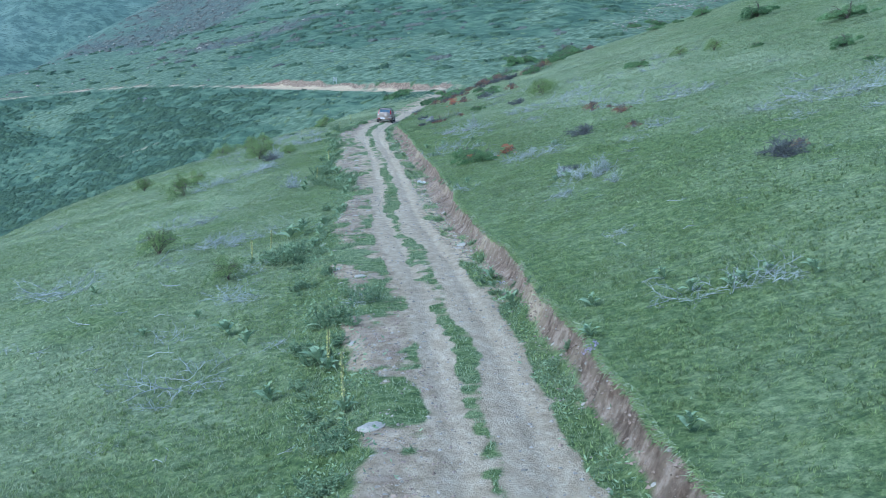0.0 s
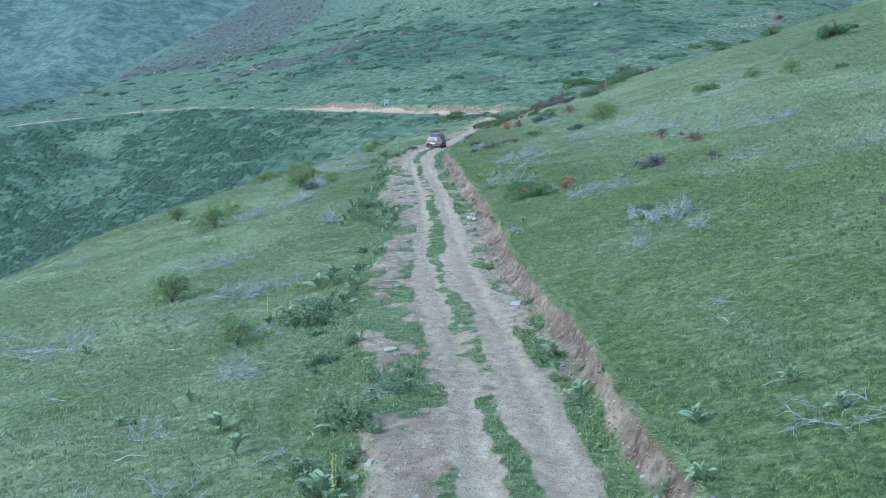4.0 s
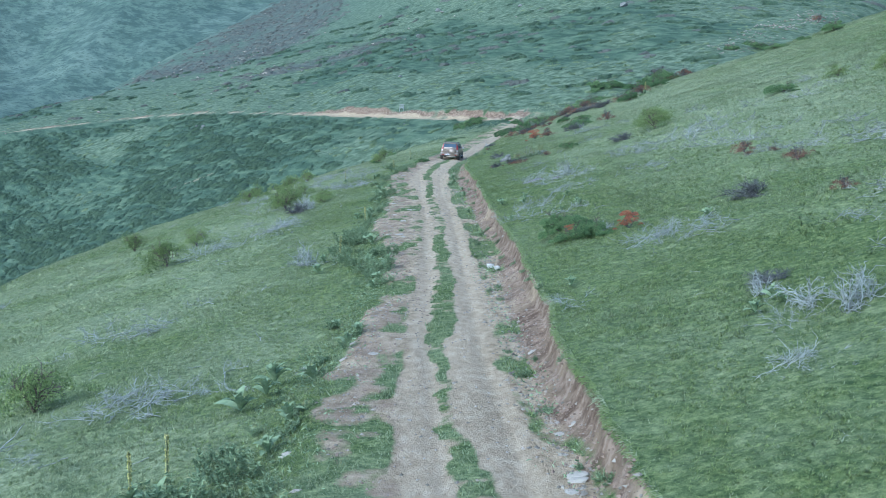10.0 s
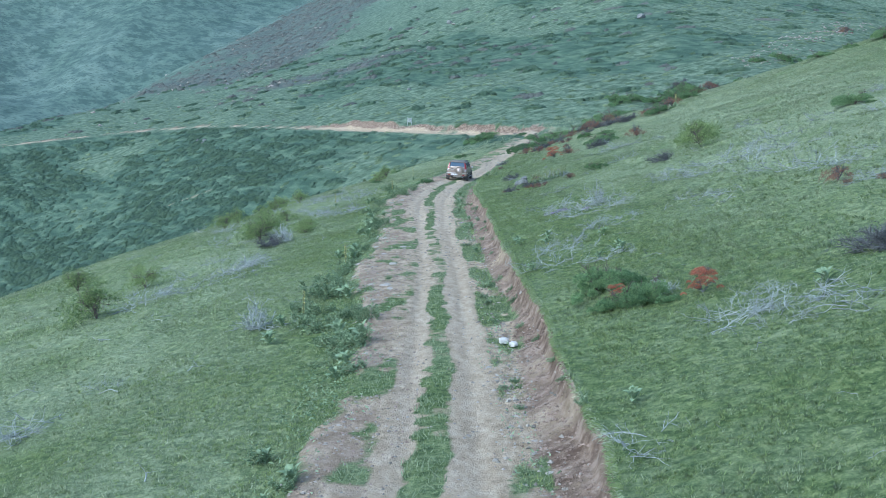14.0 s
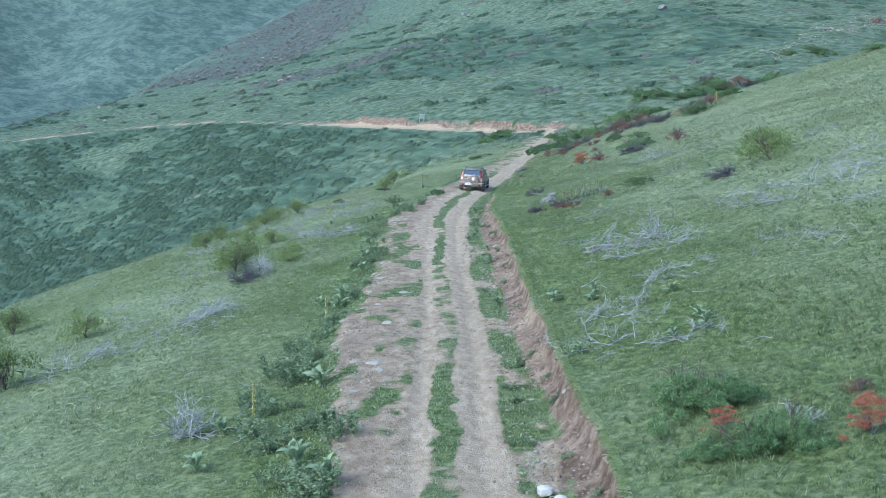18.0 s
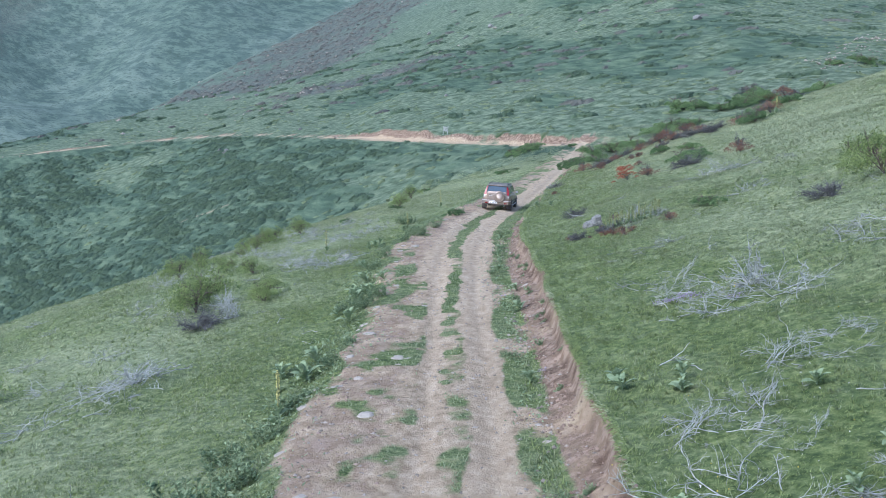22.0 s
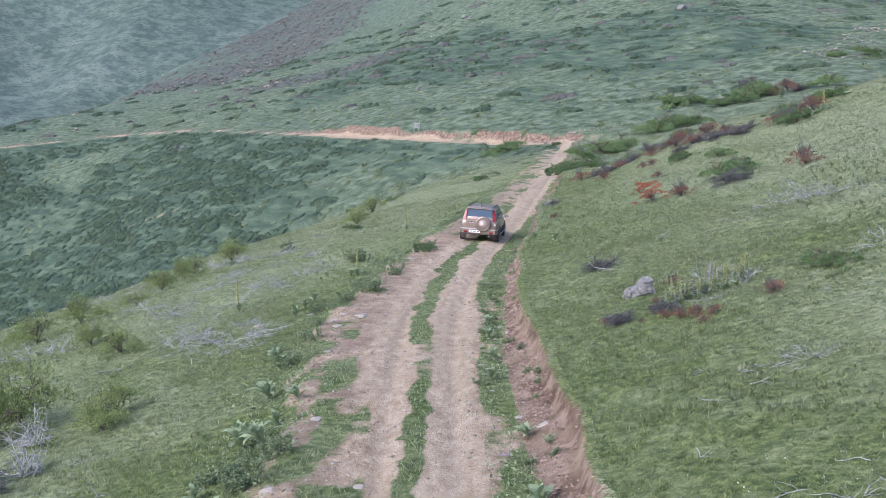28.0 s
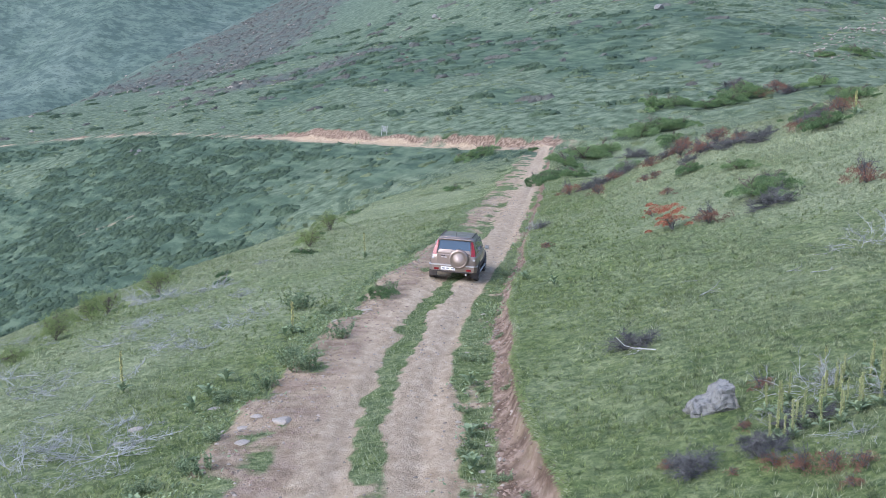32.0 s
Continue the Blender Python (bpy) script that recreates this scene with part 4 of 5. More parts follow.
    plate = made("number_plate", block(-0.18, -2.285, 0.53, 0.53, 0.02, 0.12, 0.005), PLATE, e, "white number plate with plain dark bars")
    for k in range(3):
        made("print_bar", block(-0.35 + 0.17 * k, -2.297, 0.53, 0.11, 0.004, 0.045, 0), INK, plate)
    for k in range(2):
        made("badge_bar", block(-0.42 + 0.12 * k, -2.214, 0.93, 0.08, 0.01, 0.035, 0), SILVER, e)
    made("badge", lathe([(-2.10, 0.0), (-2.10, 0.05), (-2.118, 0.05), (-2.118, 0.0)], "y", (0.0, 0, 1.07), 16), SILVER, e)
    made("exhaust", lathe([(-2.26, 0.0), (-2.26, 0.035), (-1.7, 0.035), (-1.7, 0.0)], "y", (0.5, 0, 0.33), 12), SILVER, e)
    made("antenna", block(0.0, -1.72, 1.73, 0.014, 0.03, 0.17, 0.004), BLACK, e)
    made("wiper", block(0.12, -2.098, 1.13, 0.5, 0.02, 0.02, 0.004), BLACK, e)
    made("front_bumper", block(0, 2.14, 0.5, 1.5, 0.2, 0.22, 0.05), PAINT, e)
    made("grille", block(0, 2.235, 0.7, 0.7, 0.03, 0.1, 0.01), BLACK, e)
    for s in (-0.36, 0.36):
        made("headrest", block(s, -0.95, 1.22, 0.26, 0.1, 0.2, 0.04), BLACK, e)
    e.matrix_basis = Matrix.Translation((1.3, 138.3, float(land(1.3, 138.3)) - 0.03)) @ pose(0, 0, 0, -0.6, 3.6, 0) @ pose(0, 0, 0, 0, 0, -7.0)
    return e


car()


# ---- where things stand: x, y, width ----
DEAD_MAT = [(16.7, 97.3, 3.6), (16.3, 87.7, 1.7), (17.2, 80.6, 2.5), (18.0, 79.0, 1.2), (19.0, 103.2, 2.1), (-14.5, 51.8, 2.3), (23.0, 52.8, 2.36), (22.3, 57.1, 4.26), (15.6, 62.9, 1.78), (20.5, 77.5, 3.82), (-24.4, 89.0, 1.99), (11.1, 88.1, 0.99), (13.3, 97.6, 3.16), (7.1, 103.8, 0.97), (-14.1, 112.4, 1.39), (-6.3, 117.5, 1.24), (-8.0, 118.1, 0.98), (-14.6, 122.5, 3.06), (-11.6, 127.7, 1.53), (-0.9, 33.8, 0.9), (-1.3, 32.7, 0.8), (-0.4, 34.3, 0.7), (7.3, 93.1, 3.6), (8.3, 92.1, 2.2), (5.9, 96.8, 1.4), (-9.1, 95.7, 1.8), (7.1, 85.8, 1.2), (6.0, 84.1, 0.9), (5.4, 83.0, 1.2), (8.4, 86.8, 1.1), (5.0, 83.0, 1.1), (4.8, 79.8, 1.5), (6.1, 81.6, 0.9), (6.9, 78.8, 1.1), (-5.6, 79.0, 1.5), (-13.2, 90.5, 2.0), (-11.9, 92.3, 2.6), (-9.2, 94.1, 1.9), (13.4, 95.0, 1.3), (12.0, 95.6, 1.3), (12.2, 85.7, 1.4), (-11.2, 68.9, 2.4), (-7.2, 56.0, 1.4), (9.2, 65.2, 2.4), (8.0, 66.2, 1.2), (8.6, 65.0, 1.3), (9.3, 67.5, 1.1), (7.9, 47.3, 1.0), (8.5, 50.4, 0.9), (4.8, 58.4, 1.5), (-2.8, 56.4, 0.6), (-4.3, 54.9, 0.6), (-7.5, 54.4, 1.9), (-6.7, 56.6, 1.0), (-4.7, 44.7, 1.2), (-5.1, 55.5, 1.0), (-5.3, 40.3, 1.0), (-9.2, 51.2, 0.7), (7.8, 36.3, 1.0), (7.8, 47.1, 1.0), (-4.8, 28.3, 1.6), (-5.3, 26.7, 0.8), (-5.0, 39.1, 0.9), (-2.7, 30.2, 0.8), (-6.5, 34.5, 1.2), (-13.6, 49.9, 1.8), (-12.6, 39.4, 1.0), (-7.7, 55.6, 1.4), (8.4, 25.2, 1.3), (7.4, 25.6, 1.1), (9.2, 24.9, 1.0), (10.6, 18.6, 0.8), (-5.8, 23.2, 0.4)]
LEFT_WOOD = [(-14.4, 152.6, 1.8), (-10.8, 137.0, 1.6), (-7.1, 129.0, 1.1), (-16.2, 147.7, 1.1), (-8.5, 126.0, 1.1), (-10.1, 135.5, 1.1), (-6.5, 119.5, 0.9), (-5.8, 118.3, 0.8), (-5.9, 115.8, 0.9), (-10.8, 125.8, 1.4), (-8.4, 118.0, 1.2), (-12.9, 129.4, 1.2), (-8.1, 116.5, 0.8), (-6.7, 115.6, 0.9), (-6.2, 133.2, 0.8), (-5.8, 134.9, 0.9), (-10.6, 147.8, 1.4), (-7.4, 141.2, 1.0), (-6.7, 133.0, 1.0), (-8.4, 132.8, 0.9), (-8.9, 122.2, 1.0), (-8.2, 119.1, 0.9), (-7.2, 118.0, 0.8), (-17.1, 158.1, 1.8), (-10.5, 132.4, 1.1), (-15.4, 153.6, 1.6), (-13.4, 151.5, 1.5)]
DEAD_UP = [(9.9, 47.1, 0.86), (9.2, 51.2, 1.3), (9.7, 49.9, 1.2), (8.8, 53.4, 0.8), (7.2, 71.4, 0.52), (-5.6, 78.4, 1.24), (7.9, 93.7, 1.59), (-9.1, 95.6, 1.49), (-8.8, 105.9, 1.10), (-9.5, 108.3, 1.07), (8.4, 110.9, 0.99), (7.1, 111.5, 0.71), (5.3, 151.1, 0.85)]
PURPLE_DEAD = [(14.9, 41.7, 2.29), (12.8, 69.9, 2.1), (-9.5, 104.4, 2.26), (13.2, 105.6, 2.0), (10.1, 169.4, 2.4), (11.0, 169.2, 2.4), (12.5, 170.4, 2.2), (14.7, 160.6, 1.6), (16.4, 162.4, 2.2), (17.1, 160.6, 2.2), (18.3, 160.2, 2.4), (19.6, 162.0, 2.0), (15.0, 166.6, 2.0), (13.1, 137.4, 2.3), (13.9, 140.9, 2.2), (23.0, 162.4, 2.4), (21.7, 160.9, 2.0), (47.0, 280.0, 5.0), (52.1, 266.6, 4.5), (24.6, 241.1, 4.5), (4.6, 110.6, 1.05), (4.5, 110.9, 0.8), (5.5, 110.6, 0.75), (5.7, 110.6, 0.7), (5.1, 118.7, 1.35), (5.6, 111.2, 0.6), (6.2, 111.5, 0.8), (6.7, 111.6, 0.8), (5.3, 150.4, 1.4)]
JUNIPER = [(9.2, 49.0, 1.2), (9.9, 49.3, 0.9), (7.9, 64.4, 0.95), (29.0, 66.8, 0.99), (32.7, 79.8, 1.97), (32.2, 96.9, 1.19), (41.7, 101.5, 3.99), (24.5, 107.5, 2.11), (-10.9, 109.2, 2.66), (9.9, 111.4, 1.1), (8.6, 191.1, 2.6), (10.0, 193.3, 2.6), (13.0, 212.7, 3.6), (18.7, 244.3, 5.0), (21.4, 246.1, 5.0), (11.6, 189.5, 2.6), (26.9, 249.2, 5.2), (29.5, 249.9, 5.2), (32.0, 249.4, 4.2), (41.7, 265.1, 5.4), (45.0, 267.2, 6.0), (38.5, 263.0, 4.6), (31.7, 268.5, 4.6), (35.2, 269.1, 4.6), (22.7, 164.2, 2.1), (21.5, 157.1, 2.3), (26.1, 165.5, 2.4), (56.3, 255.7, 4.0), (15.5, 152.3, 1.4), (29.3, 240.7, 3.4), (14.0, 156.4, 1.5), (55.8, 265.8, 4.8), (13.0, 172.6, 1.8), (14.6, 142.8, 2.0), (13.5, 140.6, 2.4), (1.4, 197.8, 1.6), (12.6, 252.8, 1.8), (6.1, 261.9, 4.2), (3.4, 263.0, 3.0), (-7.1, 158.3, 1.2), (-1.4, 132.5, 1.0), (44.1, 133.3, 3.9), (72.7, 297.9, 5.5), (40.2, 166.6, 2.0), (66.4, 297.8, 3.3), (46.8, 165.5, 3.1), (43.4, 166.2, 1.6)]
LEAFY = [(28.9, 109.2, 1.2), (5.7, 70.7, 0.5), (6.1, 70.3, 0.6), (-5.7, 43.9, 1.09), (-10.9, 57.6, 1.68), (-14.8, 89.3, 1.88), (-15.1, 98.5, 1.41), (-20.9, 105.0, 1.38), (31.0, 105.3, 1.29), (15.6, 107.3, 2.31), (-8.0, 108.9, 1.06), (-8.1, 110.4, 1.15), (-10.8, 110.8, 1.67), (16.2, 110.9, 2.38), (-10.7, 119.0, 1.11), (-12.7, 122.0, 0.97), (-16.8, 127.5, 1.59), (-16.8, 132.8, 1.33), (-14.8, 134.7, 0.82), (-15.0, 139.7, 1.10), (-15.4, 146.2, 1.28), (-17.5, 147.9, 0.94), (-15.7, 149.3, 1.38), (-15.0, 156.6, 1.48), (-15.9, 162.6, 1.02), (-7.5, 163.3, 1.37), (-7.3, 174.5, 1.39)]
RED = [(15.9, 42.5, 0.64), (14.8, 65.5, 0.77), (8.5, 72.0, 0.5), (16.3, 76.0, 1.1), (15.4, 81.8, 1.02), (8.8, 168.3, 1.3), (9.8, 161.9, 1.0), (12.0, 158.8, 0.8), (12.6, 158.9, 0.8), (13.5, 165.4, 1.3), (15.0, 163.9, 1.7), (15.8, 162.0, 1.3), (17.3, 164.5, 1.7), (18.0, 161.9, 1.5), (15.9, 166.7, 1.3), (11.7, 168.5, 1.0), (11.5, 149.7, 0.7), (10.5, 136.1, 1.2), (5.0, 141.4, 0.5), (16.1, 135.9, 1.4), (15.2, 80.2, 0.4), (16.2, 79.4, 0.45), (105.6, 359.7, 3.2), (20.7, 158.8, 1.6), (23.4, 160.3, 1.7), (6.3, 113.4, 0.4), (5.6, 111.8, 0.25), (5.9, 109.7, 0.5), (6.25, 109.45, 0.45), (6.6, 109.3, 0.4), (6.3, 108.8, 0.3), (5.6, 110.1, 0.4), (4.2, 110.9, 0.25), (5.0, 110.1, 0.2), (8.2, 110.2, 0.6), (47.1, 265.3, 3.0), (50.2, 267.5, 3.6)]
REDTREE = [(9.4, 137.3, 1.0), (9.6, 142.8, 0.5), (6.0, 71.6, 0.45), (8.0, 69.7, 0.65)]
ROSETTES_NEAR = [(4.8, 16.8, 0.44), (0.4, 20.2, 0.31), (9.8, 24.8, 0.4), (8.0, 25.0, 0.5), (9.0, 25.6, 0.45), (7.3, 25.9, 0.4), (-2.4, 24.8, 0.8), (4.7, 24.3, 0.6), (-3.6, 30.9, 0.8), (3.8, 37.3, 0.75), (4.0, 32.8, 0.85), (3.7, 35.6, 0.6), (5.2, 27.1, 0.65), (7.2, 28.0, 0.5), (8.4, 25.4, 0.5), (-3.9, 52.1, 1.2), (-3.5, 53.4, 0.9), (-4.4, 33.5, 1.0), (-0.2, 30.8, 0.45), (-11.8, 47.9, 0.7), (-7.4, 35.8, 0.55), (-5.9, 37.4, 0.45), (-4.2, 45.7, 1.1), (-3.5, 54.9, 1.1), (-1.6, 59.5, 0.7), (-1.8, 57.8, 0.8), (4.9, 61.1, 0.6), (8.9, 52.0, 0.6), (8.8, 52.6, 0.4), (8.1, 51.5, 0.4), (10.5, 67.1, 0.85), (-1.4, 72.7, 1.0), (-2.3, 74.5, 1.1), (-4.7, 75.3, 0.8)]
ROSETTES_FAR = [(6.3, 79.0, 0.6), (4.0, 79.3, 0.55), (7.1, 84.1, 0.4), (7.2, 79.5, 0.7), (7.2, 80.2, 0.45), (3.9, 86.4, 0.7), (5.1, 86.3, 0.65), (-4.7, 78.1, 0.8), (3.9, 87.1, 0.65), (5.0, 85.7, 0.6), (-3.3, 87.7, 0.7), (2.2, 91.1, 0.55), (-3.6, 92.8, 1.0), (-3.6, 94.8, 1.0), (-3.5, 100.7, 0.95), (2.1, 100.7, 0.8), (-3.3, 104.7, 1.0), (2.0, 104.5, 0.5), (-3.7, 105.8, 0.85), (-3.1, 107.9, 0.7), (1.3, 109.4, 0.45), (1.4, 111.6, 0.45), (1.3, 114.1, 0.45), (1.3, 116.2, 0.45), (1.4, 120.4, 0.45), (-4.9, 123.2, 0.5), (-4.1, 128.5, 0.6), (4.3, 130.6, 0.5), (3.6, 133.3, 0.6)]
STALK = [(-0.7, 22.5, 0.34), (-1.2, 26.8, 0.41), (-4.3, 46.4, 0.31), (-5.1, 46.8, 0.31), (-4.0, 78.1, 0.37), (-3.6, 89.1, 0.44), (-7.8, 123.9, 0.42), (-3.9, 128.8, 0.52), (-3.1, 149.2, 0.68), (23.3, 157.9, 0.93)]
STONE = [(-0.2, 20.7, 0.64), (3.4, 45.7, 0.49), (3.3, 48.5, 0.33), (3.3, 55.7, 0.33), (-1.0, 56.2, 0.37), (-0.4, 58.1, 0.25), (-1.8, 58.6, 0.36), (-1.8, 59.7, 0.31), (3.0, 62.0, 0.24), (-1.2, 81.8, 0.33), (-1.5, 87.9, 0.46), (-2.1, 91.7, 0.3), (-3.1, 89.3, 0.36), (-1.3, 93.8, 0.42), (-1.0, 93.7, 0.26), (-2.4, 96.9, 0.46), (-2.8, 99.2, 0.42), (-1.2, 92.9, 0.2), (2.3, 105.0, 0.36), (2.0, 96.4, 0.27), (2.4, 75.2, 0.17), (3.5, 77.2, 0.23), (2.8, 78.7, 0.27), (-1.7, 79.7, 0.28), (-1.4, 82.5, 0.50), (2.4, 86.2, 0.28), (-1.4, 88.1, 0.31), (-3.1, 90.1, 0.22), (-2.5, 90.7, 0.37), (-3.1, 91.3, 0.31), (-2.1, 91.6, 0.32), (-1.3, 94.0, 0.34), (-2.7, 101.6, 0.30), (-1.1, 101.7, 0.30), (1.9, 106.1, 0.27)]
STONE2 = [(-1.2, 38.0, 0.25), (2.5, 38.4, 0.26), (-0.6, 38.7, 0.46), (3.2, 44.9, 0.34), (3.4, 45.5, 0.47), (-2.2, 47.8, 0.32), (-2.6, 49.6, 0.25), (1.4, 104.0, 0.18), (-0.9, 108.6, 0.19), (0.8, 114.8, 0.15), (-3.2, 115.9, 0.39), (-3.9, 117.2, 0.35), (-2.6, 117.3, 0.53), (-6.3, 118.2, 0.27), (-6.1, 118.9, 0.38), (-1.6, 120.0, 0.18), (-4.6, 120.1, 0.40), (-1.7, 130.2, 0.40)]
FAR_ROCK = [(-70.5, 362.0, 2.2), (-8.9, 282.4, 1.06), (-11.2, 285.8, 0.86), (-70.1, 358.8, 2.02), (-13.0, 359.4, 1.99), (-51.2, 363.6, 1.75), (-73.2, 365.5, 1.75), (59.5, 420.5, 5.05), (75.4, 469.8, 5.74), (-10.9, 476.4, 3.17), (28.6, 481.8, 3.18), (-96.2, 520.9, 3.12), (-3.8, 543.3, 4.59), (-101.4, 551.0, 3.15), (-31.4, 580.5, 3.47)]
STICK = [(-1.7, 20.6, 0.42), (-6.0, 24.1, 0.30), (7.8, 35.9, 0.58), (-9.2, 41.1, 0.58), (7.2, 42.6, 0.30), (8.8, 44.7, 0.67), (-10.1, 53.1, 1.40), (7.6, 55.5, 0.40), (8.2, 58.6, 0.46), (-6.1, 63.6, 0.28), (-7.5, 64.3, 0.29), (8.4, 74.3, 0.25), (6.1, 84.3, 0.53), (11.4, 89.2, 0.51), (-3.6, 90.1, 0.36), (-9.7, 96.8, 0.62), (6.4, 98.3, 0.49), (4.5, 99.9, 0.62), (3.9, 101.1, 0.19), (4.8, 111.9, 0.14), (3.1, 113.4, 0.20), (8.9, 115.3, 0.21), (5.7, 116.2, 0.13), (7.1, 120.0, 0.32)]
WEED_CLUMPS = [(-0.9, 20.5, 0.84), (-1.5, 27.8, 1.12), (-1.1, 31.0, 1.40), (-0.3, 33.8, 1.06), (-0.1, 35.4, 0.69), (-3.6, 44.8, 1.93), (-2.2, 45.6, 0.71), (-3.2, 47.0, 1.37), (-1.5, 72.0, 1.5), (-1.6, 75.7, 1.2), (-3.3, 76.2, 1.35), (-4.0, 79.3, 1.31), (-3.6, 82.0, 1.83), (-3.6, 84.8, 1.39), (-3.5, 87.3, 1.00), (-3.1, 93.4, 0.81), (-3.2, 102.1, 1.07), (-2.9, 103.7, 0.93), (-3.9, 111.9, 0.90), (-3.7, 114.1, 0.82), (-3.4, 120.8, 0.81), (-2.7, 122.1, 1.19), (-2.2, 126.0, 0.96), (-1.1, 133.8, 0.79), (-4.3, 134.4, 1.30)]

mats_ = [dead_bush(s, False, DEADWOOD, "low mat of bleached grey juniper branches lying on the turf") for s in (11, 12, 13, 14)]


def loose(n, x0, x1, y0, y1, lo, hi, beside=4.6):
    """Seeded spots in a stretch of slope, clear of the track."""
    out = []
    while len(out) < n:
        x, y = float(RNG.uniform(x0, x1)), float(RNG.uniform(y0, y1))
        if abs(float(side(x, y))) > beside:
            out.append((x, y, float(RNG.uniform(lo, hi))))
    return out


put(mats_, split_wide(DEAD_MAT) + LEFT_WOOD + [(7.0, 112.9, 0.9), (7.4, 112.5, 0.8), (6.3, 112.2, 0.8), (6.7, 110.3, 0.6)] + loose(28, -22, -6, 96, 160, 0.5, 1.2) + loose(6, -14, -3.5, 24, 80, 0.6, 1.0) + loose(34, 11, 32, 45, 125, 0.7, 1.6), 0.8, 0.85, -0.03)
ups_ = [dead_bush(s, True, DEADWOOD, "bleached bare juniper skeleton with tangled upright branches") for s in (21, 22, 23)]
put(ups_, [p for p in split_wide(DEAD_UP, 1.4) if not 4 < p[0] < 9 or not 110 < p[1] < 112] + [(7.2, 112.9, 0.6), (7.9, 111.9, 0.6), (7.2, 71.0, 0.8)] + [(10.2, 50.2, 1.0)], 0.72, 1.1)
put([dead_bush(s, True, MAUVE, "withered mauve-grey bush of dense bare twigs", "withered_bush") for s in (31, 32)], PURPLE_DEAD + [(9.2, 54.6, 1.3)], 0.85, 0.55)
junipers_ = [shrub(s, "juniper_bush", "dark green spreading juniper bush", NEEDLES, BARK, 0.5, 16000, 0.058, 0.22, 0.7, 6, "junipers", 0.26) for s in (41, 42, 43)]
put(junipers_, [p for p in JUNIPER if not (p[0] < -6 and 95 < p[1] < 150)] + loose(8, -18, -7, 150, 200, 0.7, 1.4), 0.8, 0.9)
put(junipers_, [(5.6, 73.2, 1.6), (6.3, 73.1, 1.3), (5.9, 73.6, 1.1), (6.1, 70.1, 1.5), (6.7, 70.2, 1.2), (5.6, 70.3, 1.0)], 0.85, 1.25)
put([shrub(s, "leafy_shrub", "yellow-green leafy wild shrub on the slope", LEAVES, BARK, 0.75, 4200, 0.05, 0.5, 0.9, 8, "leafy shrubs", 0.4) for s in (51, 52, 53)], [(x, y, min(w, 1.65)) for x, y, w in LEAFY + [p for p in JUNIPER if p[0] < -6 and 95 < p[1] < 150]], 0.62, 1.25)
put([shrub(s, "withered_juniper", "withered juniper with rust-red dead needles", RUSTY, MAUVE, 0.5, 2600, 0.05, 0.35, 0.7, 10, "rusty junipers", 0.3) for s in (61, 62)], [(x, y, 0.95 * w) for x, y, w in RED], 0.75, 1.4)
put([shrub(63, "withered_juniper", "upright withered juniper with rust-red dead needles", RUST_RED, MAUVE, 1.7, 6500, 0.05, 0.35, 0.6, 8, "rusty junipers", 0.26)], REDTREE, 0.6, 0.9)
put([rosette(s, False) for s in (71, 72, 73)], [p for p in ROSETTES_NEAR + ROSETTES_FAR if not -left_w(p[1]) + 0.2 < side(p[0], p[1]) < 1.4] + [(float(road_x(y) - left_w(y)) - float(RNG.uniform(0.2, 1.6)), float(y), float(RNG.uniform(0.55, 1.0))) for y in RNG.uniform(18, 125, 20)], 0.42, 1.1, least=0.6)
put([rosette(s, True) for s in (74, 75)], STALK, 0.42, 1.0, lean=False, least=0.7)
put([rosette(s, True, True) for s in (76, 77)], [(5.7 + 0.075 * k + float(RNG.uniform(-0.25, 0.25)), 111.4 + 0.04 * k + float(RNG.uniform(-1.1, 0.9)), float(RNG.uniform(0.3, 0.46))) for k in range(34)], 0.42, 1.0, lean=False)
put([flower_clump(s) for s in (111, 112)], [(4.5, 23.0, 0.5), (3.9, 36.0, 0.45), (2.5, 92.1, 0.28), (1.5, 103.4, 0.3), (5.7, 93.8, 0.5), (6.0, 93.6, 0.6), (6.3, 93.7, 0.5), (6.5, 93.3, 0.45), (7.3, 92.4, 0.45)], 0.5, 1.0)
WEEDS = [weed_clump(s) for s in (81, 82, 83)]
put(WEEDS[:2], WEED_CLUMPS + [(x - 0.5, y + 1.1, 0.8 * w) for x, y, w in WEED_CLUMPS if w > 1.0] + [(-2.6, 73.6, 1.1), (-2.1, 71.3, 0.9), (-2.2, 77.0, 1.1), (-4.3, 80.6, 0.9)], 0.6, 1.0)
put(WEEDS[2:], [(float(road_x(y)) - float(left_w(y)) - float(RNG.uniform(-0.1, 1.3)), float(y), float(RNG.uniform(0.4, 1.0))) for y in RNG.uniform(15, 165, 90)] + [(float(road_x(y)) + float(RNG.uniform(1.35, 2.0)), float(y), float(RNG.uniform(0.35, 0.6))) for y in RNG.uniform(15, 150, 40)] + [(float(road_x(y) + bank_w(y)) - float(RNG.uniform(0.05, 0.6)), float(y), float(RNG.uniform(0.25, 0.55))) for y in RNG.uniform(20, 140, 45)], 0.6, 0.7)
put([stone(s, STONE_GREY, "pale flat slab of schist on the track's edge", "stone", 0.27) for s in (91, 92, 93, 94)], STONE + STONE2 + [(float(road_x(y)) + float(RNG.uniform(1.25, 2.2)), float(y), float(RNG.uniform(0.08, 0.26))) for y in RNG.uniform(16, 130, 70)] + [(float(road_x(y) - left_w(y)) + float(RNG.uniform(-0.3, 0.6)), float(y), float(RNG.uniform(0.1, 0.36))) for y in RNG.uniform(16, 140, 50)], 0.5, 1.0, -0.03)
